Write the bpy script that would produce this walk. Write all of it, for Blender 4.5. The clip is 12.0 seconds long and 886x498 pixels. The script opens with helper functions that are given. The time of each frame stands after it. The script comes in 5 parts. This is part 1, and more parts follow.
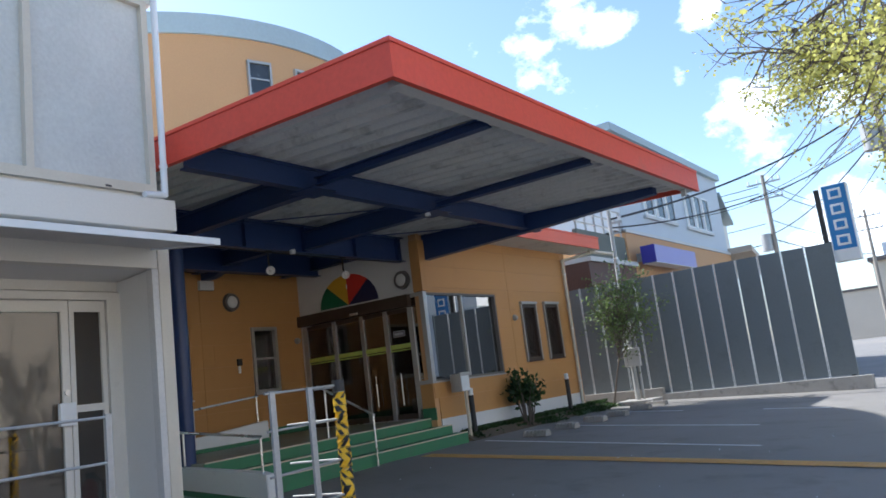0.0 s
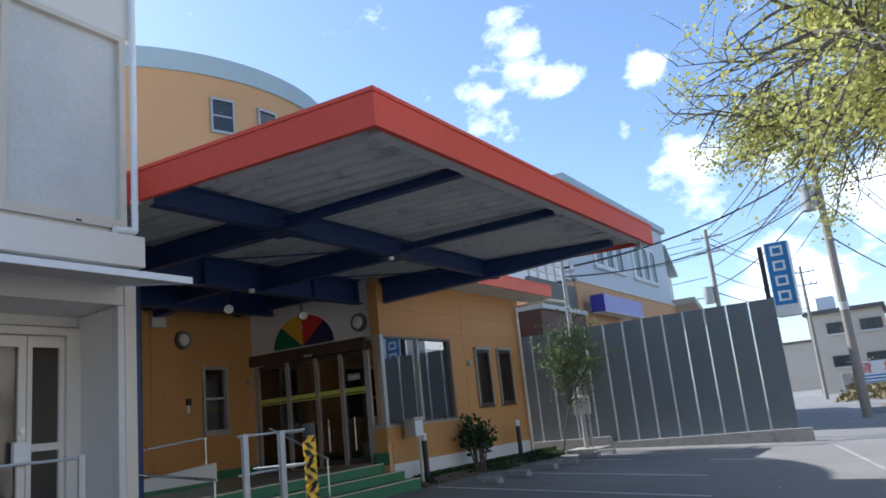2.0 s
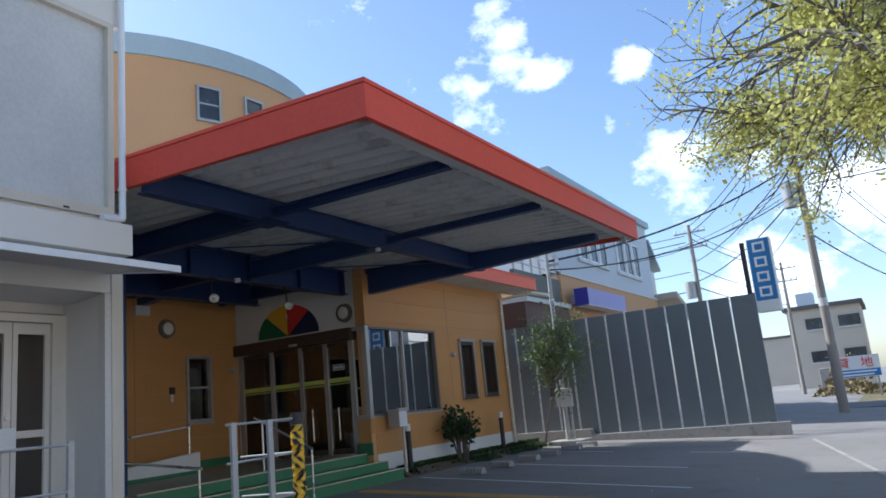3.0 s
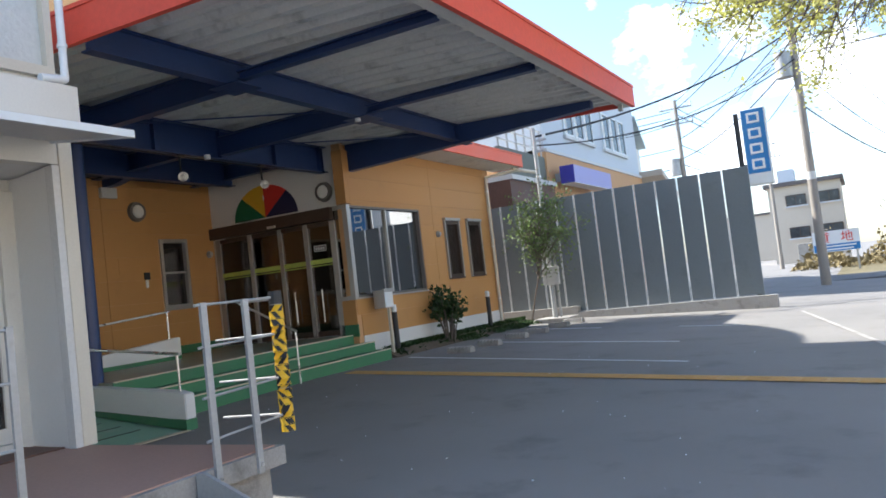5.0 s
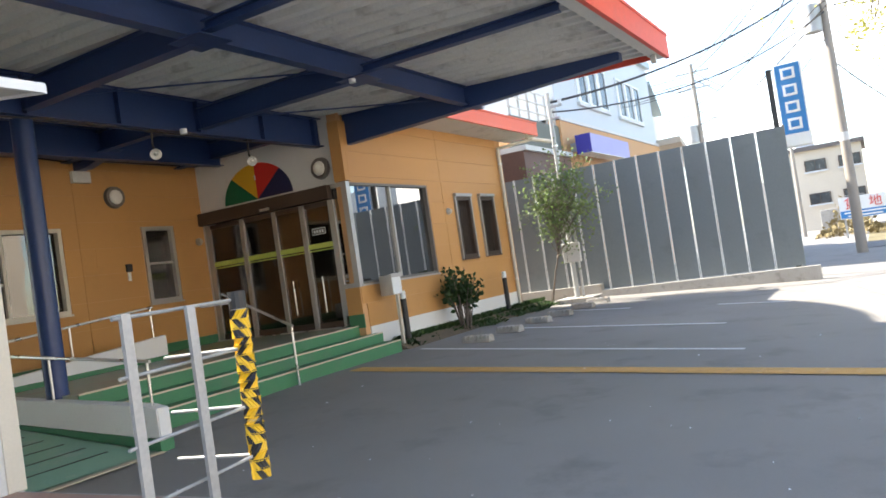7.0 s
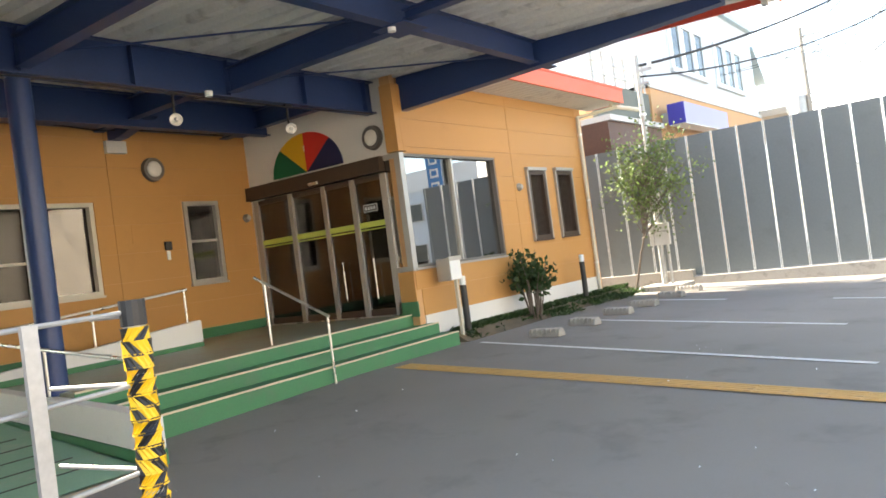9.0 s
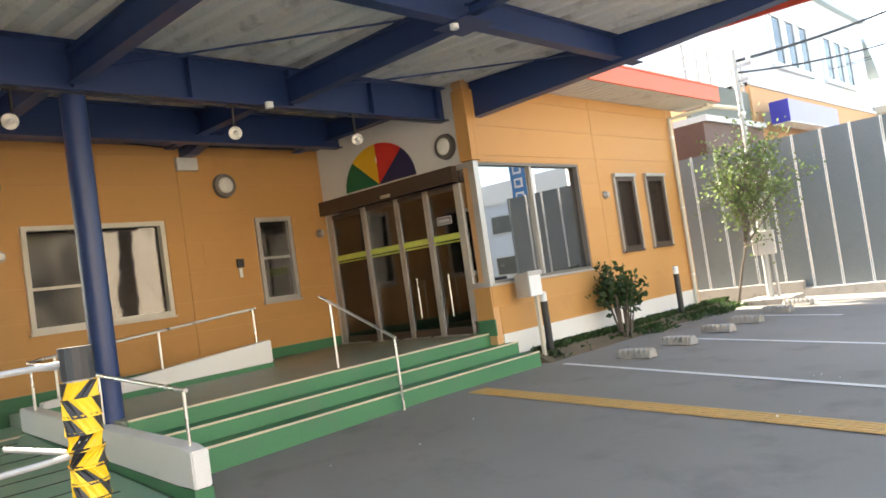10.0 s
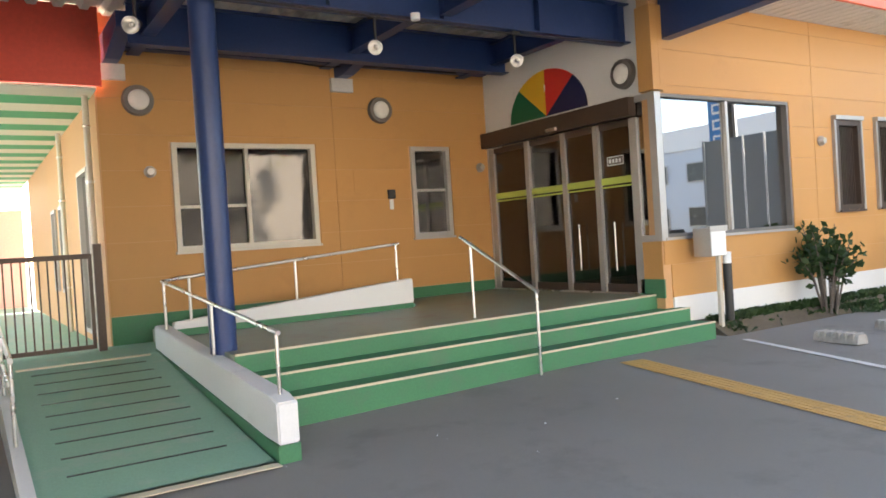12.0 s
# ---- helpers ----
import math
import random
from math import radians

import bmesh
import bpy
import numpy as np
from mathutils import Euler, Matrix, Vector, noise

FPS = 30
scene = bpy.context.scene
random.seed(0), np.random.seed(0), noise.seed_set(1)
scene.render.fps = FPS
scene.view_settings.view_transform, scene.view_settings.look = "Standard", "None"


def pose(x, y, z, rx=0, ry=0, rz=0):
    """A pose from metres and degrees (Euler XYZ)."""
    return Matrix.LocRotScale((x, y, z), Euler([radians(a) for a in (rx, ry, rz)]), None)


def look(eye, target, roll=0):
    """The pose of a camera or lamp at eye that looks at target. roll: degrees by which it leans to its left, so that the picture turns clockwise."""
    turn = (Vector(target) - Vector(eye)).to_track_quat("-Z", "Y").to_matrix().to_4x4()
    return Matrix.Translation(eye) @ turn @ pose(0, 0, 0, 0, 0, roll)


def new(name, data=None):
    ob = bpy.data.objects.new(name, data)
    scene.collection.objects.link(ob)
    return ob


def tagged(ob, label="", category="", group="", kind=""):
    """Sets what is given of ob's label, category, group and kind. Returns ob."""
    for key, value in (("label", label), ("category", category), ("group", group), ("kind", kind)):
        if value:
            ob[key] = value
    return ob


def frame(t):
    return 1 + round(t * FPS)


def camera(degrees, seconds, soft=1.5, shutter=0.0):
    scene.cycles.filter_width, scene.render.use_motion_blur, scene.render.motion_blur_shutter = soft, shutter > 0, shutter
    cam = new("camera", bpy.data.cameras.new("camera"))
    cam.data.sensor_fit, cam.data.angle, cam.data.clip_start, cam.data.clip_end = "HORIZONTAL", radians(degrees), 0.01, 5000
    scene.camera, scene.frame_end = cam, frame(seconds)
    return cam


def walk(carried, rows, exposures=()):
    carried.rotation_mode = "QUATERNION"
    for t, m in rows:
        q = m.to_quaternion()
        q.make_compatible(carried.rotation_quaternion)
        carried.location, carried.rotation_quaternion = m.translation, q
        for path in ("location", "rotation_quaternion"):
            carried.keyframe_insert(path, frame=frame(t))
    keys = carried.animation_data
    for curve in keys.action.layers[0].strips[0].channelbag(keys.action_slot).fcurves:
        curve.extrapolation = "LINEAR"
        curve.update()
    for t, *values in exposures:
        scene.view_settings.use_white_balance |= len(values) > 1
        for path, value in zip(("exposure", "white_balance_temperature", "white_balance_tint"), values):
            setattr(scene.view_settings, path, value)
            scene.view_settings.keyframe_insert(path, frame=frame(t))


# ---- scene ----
cam = camera(60.5, 12.0, soft=1.7)
PATH = [
    (0, (0.046, 0.17, 1.244), (-1.083, 1.786, 1.584), -7.1),
    (0.5, (0.038, 0.108, 1.17), (-1.136, 1.713, 1.379), -5.1),
    (1, (0.069, 0.077, 1.183), (-1.092, 1.698, 1.338), -5.2),
    (1.5, (-0.048, -0.024, 1.308), (-1.124, 1.637, 1.597), -5.8),
    (2, (-0.09, -0.072, 1.289), (-1.081, 1.61, 1.722), -6.0),
    (2.5, (-0.078, -0.12, 1.295), (-1.032, 1.582, 1.734), -5.6),
    (3, (-0.104, -0.133, 1.284), (-1.063, 1.573, 1.692), -5.5),
    (3.5, (-0.173, -0.117, 1.257), (-1.144, 1.6, 1.584), -5.8),
    (5.5, (-0.786, 0.81, 1.233), (-1.743, 2.566, 1.301), -6.8),
    (6, (-1.005, 1.167, 1.24), (-1.961, 2.923, 1.302), -7.6),
    (6.5, (-1.166, 1.452, 1.28), (-2.143, 3.196, 1.344), -8.1),
    (8.5, (-1.775, 2.913, 1.363), (-2.836, 4.608, 1.355), -8.6),
    (9, (-1.825, 3.306, 1.37), (-3.011, 4.916, 1.392), -7.5),
    (9.5, (-1.971, 3.667, 1.401), (-3.285, 5.173, 1.476), -7.3),
    (10, (-2.088, 4.03, 1.406), (-3.455, 5.487, 1.489), -8.1),
    (10.5, (-2.21, 4.31, 1.437), (-3.671, 5.674, 1.51), -7.8),
    (11, (-2.367, 4.675, 1.448), (-3.918, 5.936, 1.51), -7.4),
    (11.5, (-2.508, 4.919, 1.421), (-4.098, 6.132, 1.436), -6.4),
    (12, (-2.695, 5.151, 1.423), (-4.384, 6.221, 1.396), -3.6),
]
# the camera brightens and warms its picture as it goes under the canopy
EXPOSE = [(0.0, 0.85, 5800, 10), (0.5, 1.2, 5950, 10), (1.0, 1.45, 6050, 10), (1.5, 1.25, 5950, 10), (2.0, 0.5, 5650, 10), (3.0, 0.45, 5650, 10),
          (3.5, 0.55, 5750, 10), (5.5, 1.5, 6250, 10), (6.5, 1.8, 6600, 10), (8.5, 2.4, 7300, 10), (9.5, 2.58, 7600, 10), (11.0, 2.7, 7250, 12), (12.0, 2.72, 6950, 13)]
walk(cam, [(t, look(eye, target, roll)) for t, eye, target, roll in PATH], exposures=EXPOSE)

# ---- sky and sun ----
SUN_TO = Vector((-0.72, 0.002, 0.69)).normalized()
world = bpy.data.worlds.new("sky")
scene.world = world
world.use_nodes = True
wn, wl = world.node_tree.nodes, world.node_tree.links
wn.clear()
sky = wn.new("ShaderNodeTexSky")
sky.sky_type, sky.sun_disc = "NISHITA", False
sky.sun_elevation = math.asin(SUN_TO.z)
sky.sun_rotation = math.atan2(SUN_TO.x, SUN_TO.y)
sky.air_density, sky.dust_density, sky.ozone_density = 1.0, 0.8, 1.0
tc = wn.new("ShaderNodeTexCoord")
stretch = wn.new("ShaderNodeMapping")
stretch.inputs["Scale"].default_value = (1.0, 1.0, 1.5)
puff = wn.new("ShaderNodeTexNoise")
puff.inputs["Scale"].default_value, puff.inputs["Detail"].default_value, puff.inputs["Roughness"].default_value = 9.0, 10, 0.62
# cloud centres by direction and angular size: a torn fair-weather puff and a bank low over the road
CLOUDS = (((-0.35, 0.83, 0.435), 0.085), ((-0.405, 0.832, 0.38), 0.07), ((-0.316, 0.86, 0.40), 0.06), ((-0.21, 0.895, 0.394), 0.06),
          ((-0.252, 0.909, 0.331), 0.04), ((-0.185, 0.95, 0.25), 0.11), ((-0.273, 0.936, 0.22), 0.08), ((-0.095, 0.958, 0.268), 0.11),
          ((0.01, 0.975, 0.2), 0.15), ((-0.1, 0.98, 0.13), 0.13), ((0.7, 0.6, 0.4), 0.3), ((0.8, -0.4, 0.45), 0.3), ((-0.6, -0.7, 0.4), 0.3))
mask = None
for centre, size in CLOUDS:
    gap, fall = wn.new("ShaderNodeVectorMath"), wn.new("ShaderNodeMapRange")
    gap.operation = "DISTANCE"
    gap.inputs[1].default_value = Vector(centre).normalized()
    fall.interpolation_type = "SMOOTHSTEP"
    fall.inputs["From Min"].default_value, fall.inputs["From Max"].default_value = 0.0, size
    fall.inputs["To Min"].default_value, fall.inputs["To Max"].default_value = 1.0, 0.0
    wl.new(tc.outputs["Generated"], gap.inputs[0])
    wl.new(gap.outputs["Value"], fall.inputs["Value"])
    if mask is None:
        mask = fall.outputs["Result"]
    else:
        both = wn.new("ShaderNodeMath")
        both.operation = "MAXIMUM"
        wl.new(mask, both.inputs[0])
        wl.new(fall.outputs["Result"], both.inputs[1])
        mask = both.outputs[0]
heap = wn.new("ShaderNodeMath")
heap.operation = "MULTIPLY_ADD"
heap.inputs[1].default_value = 0.26
wl.new(mask, heap.inputs[0])
wl.new(puff.outputs["Fac"], heap.inputs[2])
edge = wn.new("ShaderNodeValToRGB")
edge.color_ramp.elements[0].position, edge.color_ramp.elements[1].position = 0.64, 0.84
mixc = wn.new("ShaderNodeMixRGB")
mixc.inputs[2].default_value = (9.5, 9.7, 10.0, 1)
bg = wn.new("ShaderNodeBackground")
bg.inputs["Strength"].default_value = 0.15
wout = wn.new("ShaderNodeOutputWorld")
wl.new(tc.outputs["Generated"], stretch.inputs["Vector"])
wl.new(stretch.outputs["Vector"], puff.inputs["Vector"])
wl.new(heap.outputs[0], edge.inputs["Fac"])
wl.new(edge.outputs["Color"], mixc.inputs["Fac"])
wl.new(sky.outputs["Color"], mixc.inputs[1])
wl.new(mixc.outputs["Color"], bg.inputs["Color"])
wl.new(bg.outputs["Background"], wout.inputs["Surface"])
sun = new("sun", bpy.data.lights.new("sun", "SUN"))
sun.data.energy, sun.data.angle, sun.data.color = 5.0, radians(0.55), (1.0, 0.95, 0.87)
sun.matrix_world = look(SUN_TO * 60, (0, 0, 0))

# ---- materials ----
def surface(name, base, rough=0.6, metal=0.0, var=0.12, big=0.7, grain=45.0, bump=0.08, stain=None, stain_at=0.62, per_piece=0.0, spec=0.5):
    """Colour with patches at two scales, grain relief and optional stains."""
    m = bpy.data.materials.new(name)
    m.use_nodes = True
    n, l = m.node_tree.nodes, m.node_tree.links
    b = n["Principled BSDF"]
    c = n.new("ShaderNodeTexCoord")
    n1, n2 = n.new("ShaderNodeTexNoise"), n.new("ShaderNodeTexNoise")
    n1.inputs["Scale"].default_value, n1.inputs["Detail"].default_value = big, 6
    n2.inputs["Scale"].default_value, n2.inputs["Detail"].default_value = grain, 4
    l.new(c.outputs["Object"], n1.inputs["Vector"])
    l.new(c.outputs["Object"], n2.inputs["Vector"])
    add = n.new("ShaderNodeMath")
    add.operation = "ADD"
    l.new(n1.outputs["Fac"], add.inputs[0])
    l.new(n2.outputs["Fac"], add.inputs[1])
    fac = add.outputs[0]
    if per_piece:
        info = n.new("ShaderNodeObjectInfo")
        mul = n.new("ShaderNodeMath")
        mul.operation = "MULTIPLY_ADD"
        l.new(info.outputs["Random"], mul.inputs[0])
        mul.inputs[1].default_value = per_piece
        l.new(fac, mul.inputs[2])
        fac = mul.outputs[0]
    ramp = n.new("ShaderNodeValToRGB")
    lo = [max(0.0, v * (1 - var)) for v in base]
    hi = [min(1.0, v * (1 + var)) for v in base]
    ramp.color_ramp.elements[0].color, ramp.color_ramp.elements[1].color = (*lo, 1), (*hi, 1)
    rng = n.new("ShaderNodeMapRange")
    rng.inputs["From Min"].default_value, rng.inputs["From Max"].default_value = 0.6, 1.4 + per_piece
    l.new(fac, rng.inputs["Value"])
    l.new(rng.outputs["Result"], ramp.inputs["Fac"])
    out = ramp.outputs["Color"]
    if stain:
        n3 = n.new("ShaderNodeTexNoise")
        n3.inputs["Scale"].default_value, n3.inputs["Detail"].default_value, n3.inputs["Roughness"].default_value = big * 2.7, 8, 0.65
        l.new(c.outputs["Object"], n3.inputs["Vector"])
        r3 = n.new("ShaderNodeValToRGB")
        r3.color_ramp.elements[0].position, r3.color_ramp.elements[1].position = stain_at - 0.08, stain_at + 0.1
        l.new(n3.outputs["Fac"], r3.inputs["Fac"])
        mx = n.new("ShaderNodeMixRGB")
        l.new(r3.outputs["Color"], mx.inputs["Fac"])
        l.new(out, mx.inputs[1])
        mx.inputs[2].default_value = (*stain, 1)
        out = mx.outputs["Color"]
    l.new(out, b.inputs["Base Color"])
    rr = n.new("ShaderNodeMapRange")
    rr.inputs["To Min"].default_value, rr.inputs["To Max"].default_value = max(0.02, rough - 0.1), min(1.0, rough + 0.12)
    l.new(n1.outputs["Fac"], rr.inputs["Value"])
    l.new(rr.outputs["Result"], b.inputs["Roughness"])
    b.inputs["Metallic"].default_value = metal
    b.inputs["Specular IOR Level"].default_value = spec
    if bump:
        bp = n.new("ShaderNodeBump")
        bp.inputs["Strength"].default_value, bp.inputs["Distance"].default_value = bump, 0.01
        l.new(n2.outputs["Fac"], bp.inputs["Height"])
        l.new(bp.outputs["Normal"], b.inputs["Normal"])
    return m


def glass(name, tint=(0.8, 0.85, 0.85), gloss=0.12, rough=0.0, wavy=0.0):
    m = bpy.data.materials.new(name)
    m.use_nodes = True
    n, l = m.node_tree.nodes, m.node_tree.links
    n.clear()
    out = n.new("ShaderNodeOutputMaterial")
    tr, gl, mx = n.new("ShaderNodeBsdfTransparent"), n.new("ShaderNodeBsdfGlossy"), n.new("ShaderNodeMixShader")
    fr, ad = n.new("ShaderNodeFresnel"), n.new("ShaderNodeMath")
    tr.inputs["Color"].default_value = (*tint, 1)
    gl.inputs["Roughness"].default_value = rough
    fr.inputs["IOR"].default_value = 1.5
    ad.operation, ad.use_clamp = "ADD", True
    ad.inputs[1].default_value = gloss
    l.new(fr.outputs[0], ad.inputs[0])
    l.new(ad.outputs[0], mx.inputs[0])
    l.new(tr.outputs[0], mx.inputs[1])
    l.new(gl.outputs[0], mx.inputs[2])
    l.new(mx.outputs[0], out.inputs["Surface"])
    if wavy:
        c, w, b = n.new("ShaderNodeTexCoord"), n.new("ShaderNodeTexNoise"), n.new("ShaderNodeBump")
        w.inputs["Scale"].default_value = 1.6
        b.inputs["Strength"].default_value, b.inputs["Distance"].default_value = wavy, 0.02
        l.new(c.outputs["Object"], w.inputs["Vector"])
        l.new(w.outputs["Fac"], b.inputs["Height"])
        l.new(b.outputs["Normal"], gl.inputs["Normal"])
    return m


ASPHALT = surface("asphalt", (0.228, 0.214, 0.196), 0.85, var=0.2, big=0.45, grain=160, bump=0.5, stain=(0.17, 0.158, 0.143), stain_at=0.62)
CONCRETE = surface("concrete", (0.36, 0.34, 0.31), 0.85, var=0.2, big=1.6, grain=70, bump=0.35, stain=(0.2, 0.19, 0.17), stain_at=0.6)
ORANGE = surface("orange_siding_paint", (0.535, 0.275, 0.088), 0.62, var=0.07, big=0.5, grain=90, bump=0.14, per_piece=0.25, stain=(0.48, 0.245, 0.08), stain_at=0.66)
ORANGE_D = surface("orange_wall_paint", (0.60, 0.34, 0.16), 0.7, var=0.08, big=0.4, grain=40, bump=0.1)
OFFWHITE = surface("white_wall_paint", (0.74, 0.73, 0.7), 0.6, var=0.05, big=0.8, grain=60, bump=0.1, stain=(0.58, 0.56, 0.52), stain_at=0.7)
CREAM = surface("cream_panel_paint", (0.72, 0.69, 0.62), 0.5, var=0.05, big=0.7, grain=50, bump=0.06, stain=(0.56, 0.53, 0.46), stain_at=0.72)
CREAM_FR = surface("cream_frame_paint", (0.62, 0.57, 0.47), 0.42, var=0.06, big=2, grain=50, bump=0.04)
RED = surface("red_fascia_metal", (0.72, 0.085, 0.05), 0.5, var=0.1, big=0.5, grain=20, bump=0.05, stain=(0.55, 0.11, 0.08), stain_at=0.66)
ORANGERED = surface("orange_red_metal", (0.85, 0.13, 0.05), 0.45, var=0.06, big=0.8, grain=20, bump=0.04)
DECK = surface("grey_roof_deck", (0.7, 0.69, 0.66), 0.6, var=0.1, big=0.8, grain=30, bump=0.1, stain=(0.38, 0.37, 0.35), stain_at=0.62)
STRIP = surface("pale_gutter_metal", (0.62, 0.61, 0.58), 0.5, var=0.1, big=1.5, grain=30, bump=0.05)
BLUE = surface("blue_painted_steel", (0.019, 0.043, 0.135), 0.38, var=0.14, big=1.2, grain=30, bump=0.05, stain=(0.04, 0.065, 0.15), stain_at=0.7)
GREEN = surface("green_floor_coating", (0.052, 0.195, 0.088), 0.6, var=0.15, big=0.8, grain=60, bump=0.15, stain=(0.075, 0.17, 0.095), stain_at=0.58)
GREEN_RAMP = surface("faded_green_coating", (0.22, 0.40, 0.29), 0.55, var=0.13, big=0.7, grain=60, bump=0.12, stain=(0.34, 0.42, 0.34), stain_at=0.62)
LANDING = surface("worn_grey_green_coating", (0.27, 0.31, 0.23), 0.4, var=0.2, big=0.9, grain=60, bump=0.1, stain=(0.28, 0.235, 0.17), stain_at=0.6)
NOSE = surface("cream_nosing", (0.62, 0.54, 0.38), 0.6, var=0.12, big=2, grain=60, bump=0.1)
STEEL = surface("stainless_steel", (0.72, 0.71, 0.69), 0.28, metal=1.0, var=0.08, big=3, grain=40, bump=0.03)
ALU = surface("aluminium_frame", (0.46, 0.44, 0.41), 0.42, metal=0.6, var=0.08, big=2, grain=40, bump=0.03)
GALV = surface("galvanised_steel", (0.43, 0.43, 0.42), 0.5, metal=0.4, var=0.14, big=3, grain=35, bump=0.06, stain=(0.38, 0.34, 0.29), stain_at=0.7)
BROWN = surface("dark_brown_aluminium", (0.07, 0.045, 0.032), 0.45, metal=0.2, var=0.14, big=2, grain=40, bump=0.04)
BROWN_WALL = surface("rust_brown_metal", (0.12, 0.06, 0.042), 0.6, var=0.2, big=1.2, grain=30, bump=0.1)
FENCE = surface("grey_steel_hoarding", (0.145, 0.168, 0.178), 0.5, var=0.08, big=0.6, grain=25, bump=0.04, stain=(0.125, 0.143, 0.15), stain_at=0.62)
WHITE = surface("white_line_paint", (0.68, 0.68, 0.66), 0.75, var=0.12, big=2, grain=110, bump=0.3, stain=(0.35, 0.35, 0.34), stain_at=0.66)
YELLOW = surface("ochre_tactile_paint", (0.60, 0.36, 0.12), 0.7, var=0.14, big=2, grain=110, bump=0.25, per_piece=0.2, stain=(0.4, 0.27, 0.14), stain_at=0.66)
TAPE_Y = surface("yellow_hazard_tape", (0.82, 0.50, 0.02), 0.4, var=0.08, big=4, grain=40, bump=0.05)
BLACK = surface("black_plastic", (0.02, 0.02, 0.021), 0.45, var=0.2, big=4, grain=50, bump=0.06)
SIGN_Y = surface("yellow_sign_paint", (0.78, 0.45, 0.03), 0.5, var=0.05, big=2, grain=40, bump=0.03)
SIGN_R = surface("red_sign_paint", (0.68, 0.035, 0.025), 0.5, var=0.05, big=2, grain=40, bump=0.03)
SIGN_G = surface("green_sign_paint", (0.0, 0.13, 0.055), 0.5, var=0.05, big=2, grain=40, bump=0.03)
SIGN_B = surface("navy_sign_paint", (0.012, 0.015, 0.07), 0.5, var=0.05, big=2, grain=40, bump=0.03)
LIME = surface("lime_door_band", (0.52, 0.60, 0.12), 0.45, var=0.06, big=3, grain=40, bump=0.02)
LENS = surface("opal_lamp_lens", (0.8, 0.78, 0.72), 0.25, var=0.04, big=4, grain=20, bump=0.02)
# interior dimness is put into this dark colour, so rooms look unlit
ROOM_SHADE = surface("shade_dark_interior", (0.24, 0.19, 0.15), 0.8, var=0.15, big=0.7, grain=20, bump=0.0)
SIGNBLUE = surface("sign_blue_panel", (0.03, 0.20, 0.50), 0.4, var=0.06, big=1, grain=10, bump=0.0)
SIGNWHITE = surface("sign_white_panel", (0.78, 0.80, 0.80), 0.45, var=0.04, big=1, grain=10, bump=0.0)
CAP = surface("pale_blue_parapet", (0.42, 0.50, 0.52), 0.55, var=0.08, big=0.8, grain=15, bump=0.03)
BGWHITE = surface("pale_grey_cladding", (0.58, 0.62, 0.66), 0.6, var=0.06, big=0.5, grain=10, bump=0.05)
BGBEIGE = surface("beige_render", (0.56, 0.49, 0.40), 0.8, var=0.08, big=0.4, grain=10, bump=0.05)
ROOFTILE = surface("dark_roof", (0.12, 0.105, 0.10), 0.7, var=0.15, big=0.8, grain=12, bump=0.1)
LAVENDER = surface("lavender_sign", (0.36, 0.35, 0.66), 0.5, var=0.04, big=1, grain=10, bump=0.0)
INDIGO = surface("indigo_sign_end", (0.055, 0.045, 0.34), 0.5, var=0.04, big=1, grain=10, bump=0.0)
POLE = surface("concrete_pole", (0.31, 0.275, 0.235), 0.8, var=0.12, big=1, grain=30, bump=0.1)
CABLE = surface("black_cable", (0.025, 0.025, 0.028), 0.5, var=0.1, big=2, grain=10, bump=0.0)
BARK = surface("grey_bark", (0.135, 0.11, 0.09), 0.9, var=0.3, big=3, grain=30, bump=0.5)
SOIL = surface("dry_soil", (0.12, 0.095, 0.065), 0.95, var=0.3, big=4, grain=60, bump=0.6)
PINKWALL = surface("pink_painted_block", (0.66, 0.42, 0.42), 0.7, var=0.08, big=0.8, grain=20, bump=0.05)
TILE_RED = surface("brown_red_floor_tile", (0.40, 0.25, 0.19), 0.6, var=0.16, big=1.1, grain=40, bump=0.1, per_piece=0.3)
STRIPE_G = surface("green_awning_cloth", (0.10, 0.42, 0.20), 0.7, var=0.08, big=1.5, grain=60, bump=0.06)
STRIPE_W = surface("cream_awning_cloth", (0.80, 0.76, 0.62), 0.7, var=0.06, big=1.5, grain=60, bump=0.06)
EXT_RED = surface("red_enamel", (0.55, 0.02, 0.015), 0.3, var=0.05, big=4, grain=10, bump=0.0)
GROUND2 = surface("dry_verge_grass", (0.16, 0.13, 0.06), 0.95, var=0.35, big=0.6, grain=14, bump=0.5)
GLASS = glass("window_glass", (0.3, 0.3, 0.3), 0.34, wavy=0.012)
GLASS_SOFT = glass("room_window_glass", (0.3, 0.28, 0.26), 0.07, rough=0.03, wavy=0.09)
GLASS_SCREEN = glass("screened_window_glass", (0.2, 0.19, 0.18), 0.0, rough=0.06, wavy=0.03)
GLASS_FAR = surface("dark_far_window_glass", (0.05, 0.056, 0.062), 0.14, var=0.4, big=0.9, grain=3, bump=0.0, stain=(0.25, 0.26, 0.26), stain_at=0.66)
WHITEWASH = surface("white_rendered_wall", (0.78, 0.77, 0.74), 0.7, var=0.05, big=0.6, grain=30, bump=0.1, stain=(0.62, 0.6, 0.56), stain_at=0.7)
RIM = surface("dull_lamp_rim", (0.17, 0.155, 0.14), 0.5, metal=0.3, var=0.1, big=4, grain=30, bump=0.03)
GLASS_DOOR = glass("door_glass", (0.5, 0.46, 0.42), 0.06)
GLASS_REEDED = surface("frosted_glass", (0.58, 0.59, 0.56), 0.42, var=0.1, big=1.5, grain=26, bump=0.9)


